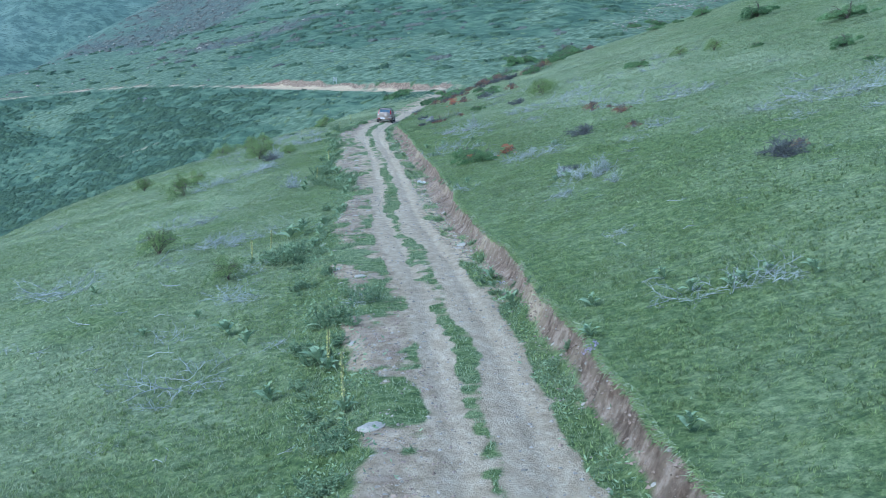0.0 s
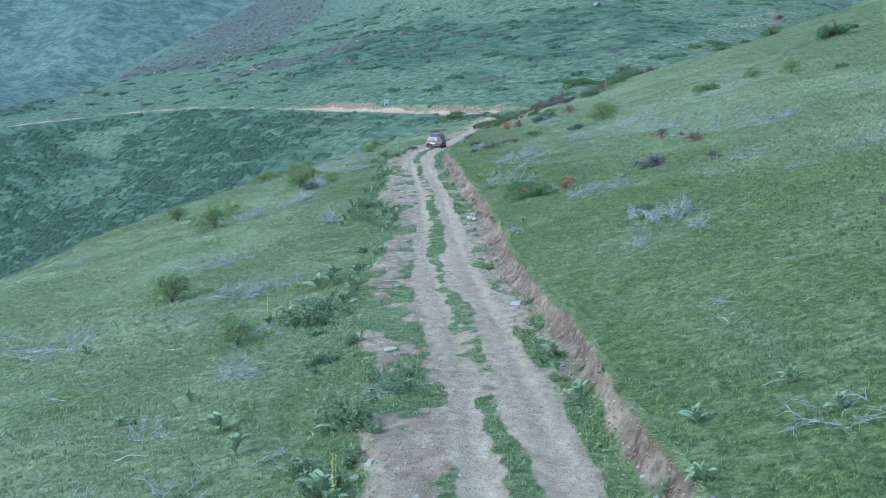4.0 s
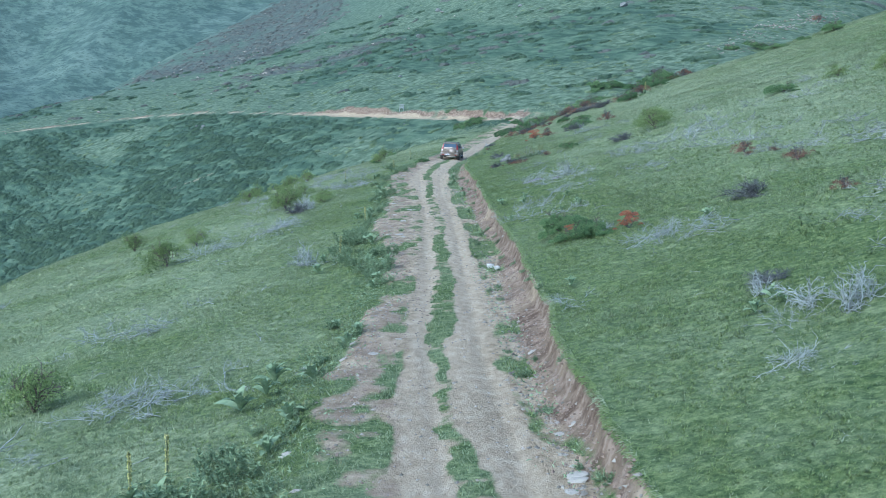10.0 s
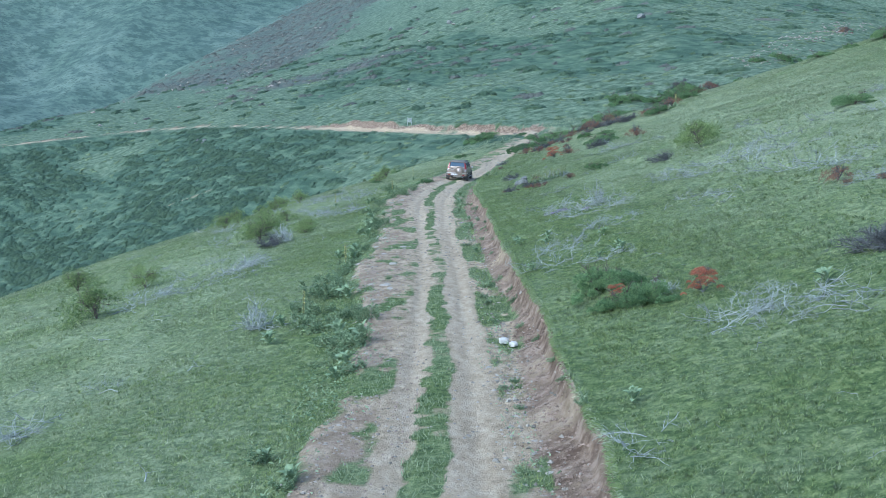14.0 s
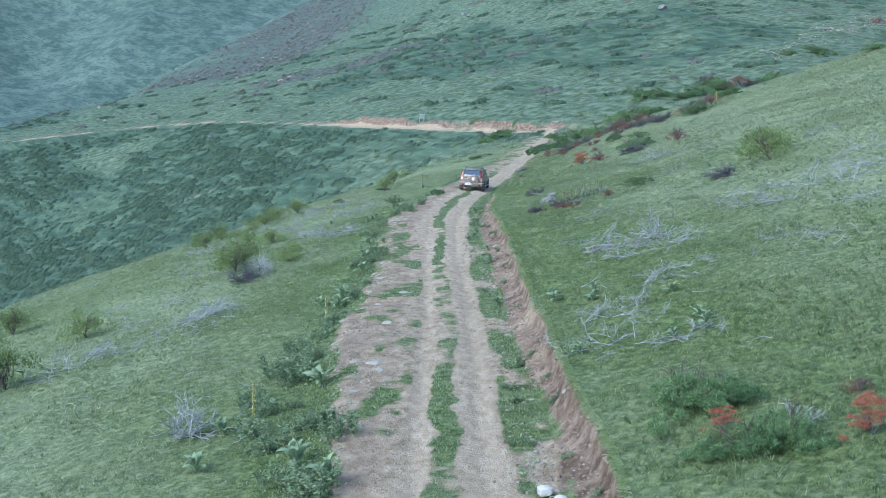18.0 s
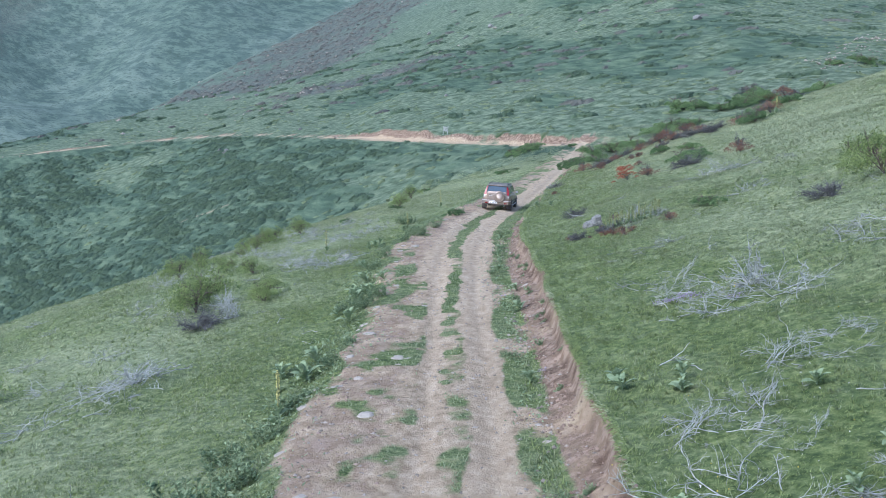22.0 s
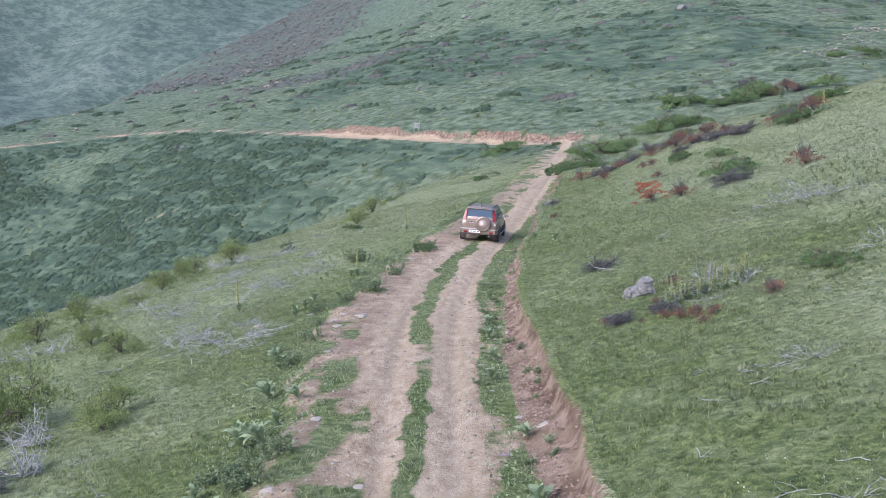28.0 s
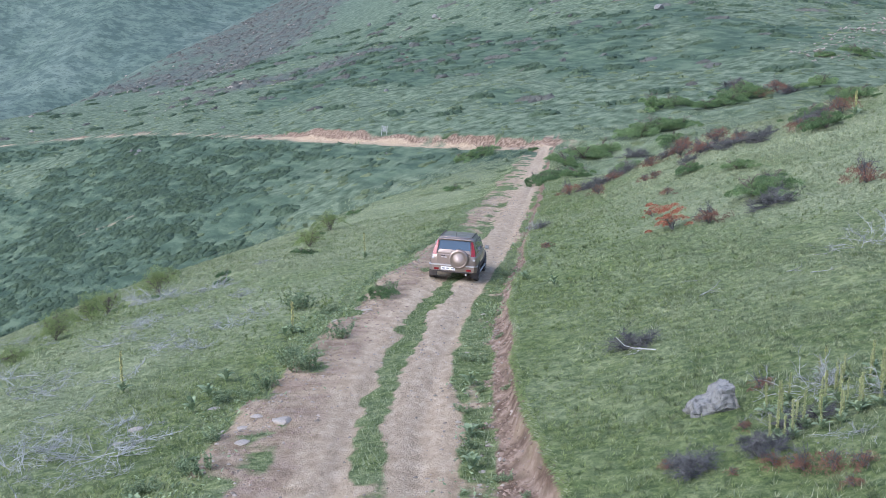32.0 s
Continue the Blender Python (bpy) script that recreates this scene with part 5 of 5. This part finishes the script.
put([stone(95, WHITE_STONE, "white rounded block of stone at the bank's foot", "stone", 0.8)], [(2.72, 71.9, 0.36), (2.98, 71.4, 0.28)], 0.5, 1.0, 0.05)


def boulder():
    """A slanted block: low on one side, its top split by a step, edges chipped."""
    bm = bmesh.new()
    bmesh.ops.create_cube(bm, size=1.0)
    bmesh.ops.subdivide_edges(bm, edges=bm.edges[:], cuts=9, use_grid_fill=True)
    for v in bm.verts:
        x, y, z = v.co
        round_ = 1.0 - 0.16 * max(0.0, abs(x) + abs(y) + abs(z) - 0.95)
        top = 0.52 + 0.34 * x + (0.13 if x > 0.08 + 0.1 * math.sin(7 * y) else 0.0)
        q = Vector((x * (1.0 - 0.16 * z), y * 0.72 * (1.0 - 0.2 * z) - 0.1 * x, (z + 0.5) * top)) * round_
        q += Vector(noise.noise_vector(q * 3.1)) * 0.1 + Vector(noise.noise_vector(q * 9.0)) * 0.055
        v.co = q
    me = bpy.data.meshes.new("boulder")
    bm.to_mesh(me)
    bm.free()
    me.materials.append(LICHEN)
    return tagged(new("boulder", me), "large slanted grey lichen-covered boulder in the turf", "stone", "stones")


boulder().matrix_basis = Matrix.Translation((5.35, 113.0, float(land(5.35, 113.0)) - 0.08)) @ pose(0, 0, 0, 4, -6, 12) @ Matrix.Diagonal((0.7, 0.7, 0.72, 1))
put([stone(s, LICHEN, "pale weathered rock outcrop on the far slope", "rock", 0.8, 7, 0.3) for s in (96, 97)], [(x, y, 0.65 * w) for x, y, w in FAR_ROCK], 0.5, 1.0, -0.1, lean=False)
put([stick(s) for s in (101, 102, 103)], STICK + loose(90, -14, -4, 18, 125, 0.4, 1.0) + loose(45, 4, 17, 20, 125, 0.35, 0.9), 0.5, 1.0)


def timber_frame():
    """A small weathered frame of two posts, two rails and boards."""
    e = thing("wooden_frame", "small weathered grey wooden frame beside the far road's cut", "frame")

    def bar(name, w, d, h, x, z):
        bm = bmesh.new()
        bmesh.ops.create_cube(bm, size=1.0)
        bmesh.ops.bevel(bm, geom=bm.edges[:], offset=0.06, segments=1, affect="EDGES")
        for v in bm.verts:
            v.co = Vector((v.co.x * w + x, v.co.y * d, v.co.z * h + z))
        me = bpy.data.meshes.new(name)
        bm.to_mesh(me)
        bm.free()
        me.materials.append(DEADWOOD)
        new(name, me).parent = e

    for x in (-0.45, 0.45):
        bar("post", 0.12, 0.12, 1.8, x, 0.8)
    for z in (0.75, 1.5):
        bar("rail", 1.1, 0.07, 0.12, 0.0, z)
    for x in (-0.22, 0.0, 0.22):
        bar("board", 0.17, 0.04, 0.9, x, 1.1)
    return e


timber_frame().matrix_basis = Matrix.Translation((-10.1, 296.5, float(land(-10.1, 296.5)))) @ pose(0, 0, 0, 0, 4, 12)


# ---- grass and pebbles: countless small pieces ----
def scatter(n, x0, x1, y0, y1, rng):
    return rng.uniform(x0, x1, n), rng.uniform(y0, y1, n)


def blades(name, x, y, height, width, material_, label, rng, lean=1.1):
    n = len(x)
    z = land(x, y)
    a = rng.uniform(0, 2 * np.pi, n)
    b = rng.uniform(0, 2 * np.pi, n)
    l = height * rng.uniform(0.15, 1.0, n) * lean
    base = np.stack([x, y, z - 0.01], -1)
    sidew = np.stack([np.cos(a), np.sin(a), 0 * a], -1) * (width * 0.5)[:, None]
    tip = base + np.stack([np.cos(b) * l - 0.10 * height, np.sin(b) * l - 0.05 * height, height], -1)
    co = np.stack([base - sidew, base + sidew, tip], 1).reshape(-1, 3)
    ob = mesh_from(name, co, np.arange(3 * n).reshape(n, 3), material_, False)
    return tagged(ob, label, "grass", kind="stuff")


def turf(seed, n, box, tall, wide, name, material_, label, keep):
    rng = np.random.default_rng(seed)
    x, y = scatter(n, *box, rng)
    k = rng.uniform(0, 1, n) < keep(x, y) * np.clip(0.75 + 0.9 * fractal(x, y, 0.55, seed + 5, 3), 0, 1)
    x, y = x[k], y[k]
    tuft = 0.5 + 0.5 * fractal(x, y, 0.55, seed + 5, 3) * 1.6
    h = tall * np.clip(0.35 + 0.9 * tuft, 0.25, 1.6) * rng.uniform(0.6, 1.3, len(x)) * (0.7 + 0.5 * (0.5 + 0.5 * fractal(x, y, 6, 133, 2)))
    return blades(name, x, y, h, wide * rng.uniform(0.7, 1.4, len(x)), material_, label, rng)


def grassy(x, y):
    dirt = masks(x, y)[1]
    grain = 0.35 * fractal(x, y, 0.8, 211, 3)
    return np.clip((0.5 - dirt + grain) * 4, 0, 1)


def outside(x, y):
    d = side(x, y)
    return grassy(x, y) * ((d > bank_w(y) + bank_wob(y) - 0.03) | (d < -left_w(y) + 0.3))


def tussocks(seed, n, box, tall, reach, wide, label, keep, each=8, material_=GRASS):
    """Grass in tufts: each one a spray of blades from one root."""
    rng = np.random.default_rng(seed)
    x, y = scatter(n, *box, rng)
    k = rng.uniform(0, 1, n) < keep(x, y) * np.clip(0.8 + 0.8 * fractal(x, y, 0.9, seed + 5, 2), 0.12, 1)
    x, y = x[k], y[k]
    n = len(x)
    size = (0.55 + 0.9 * rng.uniform(0, 1, n) ** 2) * (0.85 + 0.5 * fractal(x, y, 3, 133, 2))
    a = rng.uniform(0, 2 * np.pi, (n, each))
    out = reach * size[:, None] * rng.uniform(0.2, 1.0, (n, each))
    up = tall * size[:, None] * rng.uniform(0.5, 1.1, (n, each))
    root = np.stack([x, y, land(x, y) - 0.01], -1)[:, None] + np.stack([np.cos(a), np.sin(a), 0 * a], -1) * 0.3 * out[..., None]
    tip = root + np.stack([np.cos(a) * out, np.sin(a) * out, up], -1)
    w = np.stack([-np.sin(a + 0.5), np.cos(a + 0.5), 0 * a], -1) * (0.5 * wide * rng.uniform(0.7, 1.4, (n, each)))[..., None]
    co = np.stack([root - w, root + w, tip], 2).reshape(-1, 3)
    ob = mesh_from("turf", co, np.arange(len(co)).reshape(-1, 3), material_, False)
    return tagged(ob, label, "grass", kind="stuff")


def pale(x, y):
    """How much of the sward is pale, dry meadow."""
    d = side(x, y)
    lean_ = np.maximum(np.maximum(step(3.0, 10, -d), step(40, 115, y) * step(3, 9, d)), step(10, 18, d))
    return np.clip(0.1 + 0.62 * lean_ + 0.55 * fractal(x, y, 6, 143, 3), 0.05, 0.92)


def close_by(x, y):
    return step(-11.5, -6.5, x) * step(15, 9.5, x) * step(134, 122, y)


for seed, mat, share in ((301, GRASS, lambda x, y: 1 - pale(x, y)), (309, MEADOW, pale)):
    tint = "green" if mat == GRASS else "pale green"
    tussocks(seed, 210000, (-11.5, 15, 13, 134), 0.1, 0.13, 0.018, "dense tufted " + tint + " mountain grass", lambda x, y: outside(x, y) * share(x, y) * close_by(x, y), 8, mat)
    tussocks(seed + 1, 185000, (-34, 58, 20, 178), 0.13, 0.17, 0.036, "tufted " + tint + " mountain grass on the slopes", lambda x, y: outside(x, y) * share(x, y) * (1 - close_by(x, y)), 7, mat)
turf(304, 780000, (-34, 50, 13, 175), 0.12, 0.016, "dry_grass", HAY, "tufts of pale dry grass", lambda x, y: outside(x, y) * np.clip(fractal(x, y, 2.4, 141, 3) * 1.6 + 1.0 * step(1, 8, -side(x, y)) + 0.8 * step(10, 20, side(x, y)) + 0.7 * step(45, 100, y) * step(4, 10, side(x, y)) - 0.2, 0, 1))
turf(306, 430000, (-34, 95, 150, 262), 0.12, 0.05, "turf", MEADOW, "pale green mountain grass beyond the bend", lambda x, y: outside(x, y))
turf(305, 200000, (-5, 6, 13, 180), 0.12, 0.03, "verge_grass", CLOVER, "short grass and herbs between the wheel tracks", lambda x, y: grassy(x, y) * (side(x, y) < bank_w(y)) * (side(x, y) > -left_w(y) - 1.0))


def pebbles(seed, n, keep, box, lo, hi, name, label, material_=GRAVEL):
    """Small angular stones, eight faces each."""
    rng = np.random.default_rng(seed)
    x, y = scatter(n, *box, rng)
    k = rng.uniform(0, 1, n) < keep(x, y)
    x, y = x[k], y[k]
    n = len(x)
    r = lo + (hi - lo) * rng.uniform(0, 1, n) ** 3
    z = land(x, y)
    octa = np.array([(1, 0, 0), (0, 1, 0), (-1, 0, 0), (0, -1, 0), (0, 0, 0.6), (0, 0, -0.5)], float)
    co = octa[None] * rng.uniform(0.6, 1.3, (n, 6, 1)) * r[:, None, None] + rng.normal(0, 0.12, (n, 6, 3)) * r[:, None, None]
    a = rng.uniform(0, 6.28, n)
    c, s = np.cos(a)[:, None], np.sin(a)[:, None]
    co = np.stack([co[..., 0] * c - co[..., 1] * s, co[..., 0] * s + co[..., 1] * c, co[..., 2]], -1)
    co += np.stack([x, y, z + 0.15 * r], -1)[:, None]
    tri = np.array([(0, 1, 4), (1, 2, 4), (2, 3, 4), (3, 0, 4), (1, 0, 5), (2, 1, 5), (3, 2, 5), (0, 3, 5)])
    fa = (tri[None] + 6 * np.arange(n)[:, None, None]).reshape(-1, 3)
    return tagged(mesh_from(name, co.reshape(-1, 3), fa, material_, False), label, "stones", kind="stuff")


def stony(x, y):
    d = side(x, y)
    rim = np.exp(-((d - 1.8) / 0.55) ** 2) + 0.8 * np.exp(-((d + left_w(y) - 0.4) / 0.7) ** 2) + 0.25
    return np.clip((1 - grassy(x, y)) * rim * (0.5 + 0.8 * fractal(x, y, 2.5, 151, 3)), 0, 1) * (d < bank_w(y) + 0.1) * (d > -left_w(y) - 0.6)


pebbles(311, 110000, stony, (-5, 6, 13, 180), 0.01, 0.06, "gravel", "scattered pale stones and gravel on the track")
pebbles(312, 150000, lambda x, y: (1 - grassy(x, y)) * np.exp(-((side(x, y) - 0.6 * foot_w(y) - 0.4 * bank_w(y)) / 0.42) ** 2), (0, 8, 13, 165), 0.01, 0.07, "earth_clods", "loose clods of reddish earth on the cut bank", CLODS)
pebbles(313, 50000, lambda x, y: (1 - grassy(x, y)) * np.exp(-((side(x, y) + left_w(y) - 0.9) / 0.8) ** 2) * 0.8, (-6, 3, 13, 165), 0.01, 0.06, "earth_clods", "loose clods of beige earth on the track's shoulder", CLODS)
pebbles(315, 60000, lambda x, y: (1 - 0.6 * grassy(x, y)) * np.exp(-((side(x, y) - 1.75) / 0.42) ** 2) * np.clip(0.4 + 0.9 * fractal(x, y * 0.5, 2.2, 153, 3), 0, 1) * step(0.95, 0.5, verge_g(y)), (0, 6, 14, 130), 0.012, 0.085, "slate_rubble", "broken grey slate strewn along the bank's foot", STONE_GREY)
turf(307, 60000, (2, 8, 13, 165), 0.12, 0.035, "bank_grass", GRASS, "grass tufts growing over the cut bank", lambda x, y: grassy(x, y) * (side(x, y) > 1.2) * (side(x, y) < bank_w(y) - 0.05))

def fringe(seed, n, material_, label):
    """Blades that hang from the turf's edge over the cut bank."""
    rng = np.random.default_rng(seed)
    y = rng.uniform(13, 165, n)
    keep = rng.uniform(0, 1, n) < np.clip(0.65 + 1.2 * fractal(0 * y, y, 1.6, seed, 3), 0.08, 1)
    y = y[keep]
    n = len(y)
    x = road_x(y) + bank_w(y) + bank_wob(y) + rng.uniform(-0.05, 0.1, n)
    root = np.stack([x, y, land(x, y) + 0.01], -1)
    long_ = rng.uniform(0.05, 0.17, n)
    way = np.stack([-rng.uniform(0.3, 1.0, n), rng.normal(0, 0.4, n), rng.uniform(-0.9, 0.5, n)], -1)
    tip = root + way * long_[:, None]
    w = np.stack([0 * x, np.full(n, 0.011), 0.004 + 0 * x], -1) * rng.uniform(0.7, 1.5, (n, 1))
    co = np.stack([root - w, root + w, tip], 1).reshape(-1, 3)
    return tagged(mesh_from("bank_grass", co, np.arange(3 * n).reshape(n, 3), material_, False), label, "grass", kind="stuff")


fringe(341, 42000, GRASS, "green turf hanging over the cut bank")
fringe(342, 12000, HAY, "dry grass hanging over the cut bank")

pebbles(314, 16000, lambda x, y: np.exp(-((y - cut_line(x) + 3.5) / 2.5) ** 2) * np.clip(0.25 + fractal(x, y, 8, 171, 3), 0, 1), (-170, 45, 245, 440), 0.08, 0.55, "rubble", "pale broken rubble along the far road's cut")

pebbles(316, 9000, lambda x, y: np.exp(-(((x - 70) * 0.86 - (y - 305) * 0.5) / 4.5) ** 2) * np.clip(0.55 + fractal(x, y, 6, 173, 3), 0, 1), (62, 125, 292, 385), 0.1, 0.55, "rubble", "pale broken rubble on the hill's shoulder", GRAVEL)

pebbles(317, 3500, lambda x, y: np.clip(0.06 + 0.9 * masks(x, y)[4], 0, 1) * np.clip(0.3 + 1.2 * fractal(x, y, 30, 177, 3), 0, 1), (-220, 60, 430, 900), 0.3, 1.25, "rubble", "pale rocks strewn over the ridge", GRAVEL)


# low dark shrubs on the far slopes
def far_shrubs(seed, n, box, lo, hi, material_, name, label, keep, cards=12, card=0.3, squat=0.36, patch=0.0, run=-1.2):
    rng = np.random.default_rng(seed)
    x, y = scatter(n, *box, rng)
    k = rng.uniform(0, 1, n) < keep(x, y)
    x, y = x[k], y[k]
    if patch:
        long_ = rng.uniform(0.4, 1.0, len(x))
        x = (x[:, None] + rng.normal(0, patch, (len(x), 14)) * long_[:, None]).ravel()
        y = (np.repeat(y, 14) + run * (x - np.repeat(x[::14], 14)) + rng.normal(0, patch * 0.35, len(x)))
        ok = np.abs(y - cut_line(x)) > 6
        x, y = x[ok], y[ok]
    n, m = len(x), cards
    r = rng.uniform(lo, hi, n)
    z = land(x, y)
    # an uneven leafy mound: three ragged rings and a top, with loose sprays on it
    ring = np.arange(9) * 2 * np.pi / 9
    shell = np.concatenate([np.stack([np.cos(ring + o) * q, np.sin(ring + o) * q, 0 * ring + h], -1) for q, h, o in ((1.2, -0.2, 0), (0.86, 0.42, 0.35), (0.45, 0.85, 0.7))] + [np.array([(0, 0, 1.0)])])
    turn = rng.normal(-0.98, 0.35, n)
    c_, s_ = np.cos(turn)[:, None], np.sin(turn)[:, None]
    co = shell[None] * rng.uniform(0.62, 1.25, (n, 28, 1)) + rng.normal(0, 0.07, (n, 28, 3))
    co = np.stack([co[..., 0] * c_ * 1.7 - co[..., 1] * s_, co[..., 0] * s_ * 1.7 + co[..., 1] * c_, co[..., 2] * squat * 1.5], -1)
    co = np.stack([x, y, 0 * z], -1)[:, None] + co * r[:, None, None]
    co[..., 2] += land(co[..., 0], co[..., 1])
    k9, k1 = np.arange(9), (np.arange(9) + 1) % 9
    quad = np.concatenate([np.stack([k9 + 9 * g, k1 + 9 * g, k1 + 9 * g + 9, k9 + 9 * g + 9], -1) for g in (0, 1)])
    tri = np.stack([k9 + 18, k1 + 18, np.full(9, 27)], -1)
    faces = np.concatenate([quad[:, [0, 1, 2]], quad[:, [0, 2, 3]], tri])
    fa = (faces[None] + 28 * np.arange(n)[:, None, None]).reshape(-1, 3)
    d = rng.normal(0, 1, (n, m, 3))
    d /= np.linalg.norm(d, axis=2)[..., None]
    d[..., 2] = np.abs(d[..., 2])
    c = np.stack([x, y, z], -1)[:, None] + d * r[:, None, None] * rng.uniform(0.8, 1.0, (n, m, 1)) * (1.1, 1.1, squat * 1.4)
    c[..., 2] += land(c[..., 0], c[..., 1]) - z[:, None]
    geo = leaf_cards(rng, c.reshape(-1, 3), d.reshape(-1, 3), 1.0, 0.8, 0.6)
    mid = np.repeat(c.reshape(-1, 3), 4, axis=0)
    spray = mid + (geo[0] - mid) * np.repeat(np.repeat(r, m) * card, 4)[:, None]
    q = geo[1] + 28 * n
    fa = np.concatenate([fa, q[:, [0, 1, 2]], q[:, [0, 2, 3]]])
    return tagged(mesh_from(name, np.concatenate([co.reshape(-1, 3), spray]), fa, material_), label, "shrubs", kind="stuff")


far_shrubs(321, 15000, (-150, 30, 185, 420), 0.28, 0.85, HEATH, "far_shrubs", "low dark green shrubs covering the far slope", lambda x, y: (heath_at(x, y) - 0.15) * step(12, 2, y - cut_line(x)), 16, 0.34, 0.27)
far_shrubs(322, 4500, (-210, 170, 262, 640), 0.4, 1.3, HEATH, "far_shrubs", "scattered dark shrubs on the hill above the far road", lambda x, y: step(4, 8, y - cut_line(x)) * (0.02 + 0.6 * heath_at(x, y)), 14, 0.34, 0.3)
far_shrubs(324, 6500, (-190, 160, 190, 600), 0.35, 0.8, COARSE, "far_tussocks", "coarse grass tussocks on the far slopes", lambda x, y: step(2, 5, np.abs(y - cut_line(x) + 1)) * step(0.6, 0.2, heath_at(x, y)) * (np.abs(side(x, y)) > 3.0) * step(620, 300, y), 2, 0.6, 0.16)
far_shrubs(323, 1500, (-210, 170, 262, 640), 0.6, 1.6, HEATHER, "far_shrubs", "mauve-brown withered shrubs on the far hill", lambda x, y: step(4, 8, y - cut_line(x)) * (0.05 + 0.3 * heath_at(x, y)))


def herb_leaves(seed, n, keep, box, size, name, label):
    """Loose broad leaves of low herbs."""
    rng = np.random.default_rng(seed)
    x, y = scatter(n, *box, rng)
    k = rng.uniform(0, 1, n) < keep(x, y)
    x, y = x[k], y[k]
    c = np.stack([x, y, land(x, y) + rng.uniform(0.0, 0.16, len(x))], -1)
    geo = leaf_cards(rng, c, rng.normal(0, 1, (len(x), 3)) * (1, 1, 0.2) + (0, 0, 0.45), size, 0.36, 0.3)
    return tagged(mesh_from(name, geo[0], geo[1], WEED), label, "herbs", kind="stuff")


def weedy(x, y):
    d = side(x, y)
    left = np.exp(-((d + left_w(y) + 0.5) / 0.8) ** 2) * (0.55 + 0.9 * fractal(x, y, 2.2, 161, 3))
    right = np.exp(-((d - 1.65) / 0.35) ** 2) * (0.35 + 0.9 * fractal(x, y, 2.0, 163, 3))
    return np.clip(np.maximum(left, right), 0, 1)


petals = np.random.default_rng(351)
for name, tone, spots in (("white_flowers", (0.75, 0.76, 0.7), ((7.4, 94.0, 1.2), (5.0, 97.8, 0.9), (6.3, 84.5, 1.2), (5.6, 80.0, 1.0))), ("yellow_flowers", (0.6, 0.5, 0.08), ((7.7, 93.6, 0.5), (4.3, 80.5, 1.5), (8.2, 88.0, 2.0)))):
    c = np.concatenate([petals.normal(0, r, (14, 2)) + (x, y) for x, y, r in spots])
    c = np.c_[c, land(c[:, 0], c[:, 1]) + petals.uniform(0.08, 0.18, len(c))]
    geo = leaf_cards(petals, np.repeat(c, 3, 0), petals.normal(0, 0.6, (3 * len(c), 3)) + (0, 0, 0.6), 0.022, 0.9, 0.2)
    tagged(mesh_from(name, geo[0], geo[1], speckled(name, tuple(0.8 * v for v in tone), tone, 20, 0.8, 0, 0.2)), name.split("_")[0] + " wild flowers dotted in the turf", "flowers", kind="stuff")
herb_leaves(331, 150000, weedy, (-7, 6, 13, 175), 0.1, "herbs", "low leafy green herbs along the track's edges")

far_shrubs(325, 900, (-210, 190, 268, 620), 0.25, 1.1, SCRUB, "far_scrub", "dark scrub patches strewn over the far hill", lambda x, y: step(6, 12, y - cut_line(x)) * (0.25 + 0.7 * heath_at(x, y)), 12, 0.32, 0.45, 1.7, -0.5)
far_shrubs(326, 150, (-210, 190, 268, 620), 0.5, 1.1, HEATHER, "far_scrub", "withered brown scrub patches on the far hill", lambda x, y: step(6, 12, y - cut_line(x)) * (0.25 + 0.7 * heath_at(x, y)), 12, 0.32, 0.42, 1.6, -0.5)
far_shrubs(327, 850, (-150, 8, 200, 432), 0.4, 1.1, SCRUB, "far_scrub", "dark scrub thickets on the slope under the far road", lambda x, y: step(-4, -9, y - cut_line(x)) * step(2, 8, brow_x(y) - x) * (heath_at(x, y) - 0.1), 16, 0.34, 0.27, 2.8)
far_shrubs(329, 5000, (-200, 0, 450, 900), 0.6, 1.7, HEATHER, "far_heather", "purple-grey heather and rubble along the ridge", lambda x, y: np.clip(masks(x, y)[4] * 1.4 - 0.3, 0, 1), 3, 0.5, 0.3)
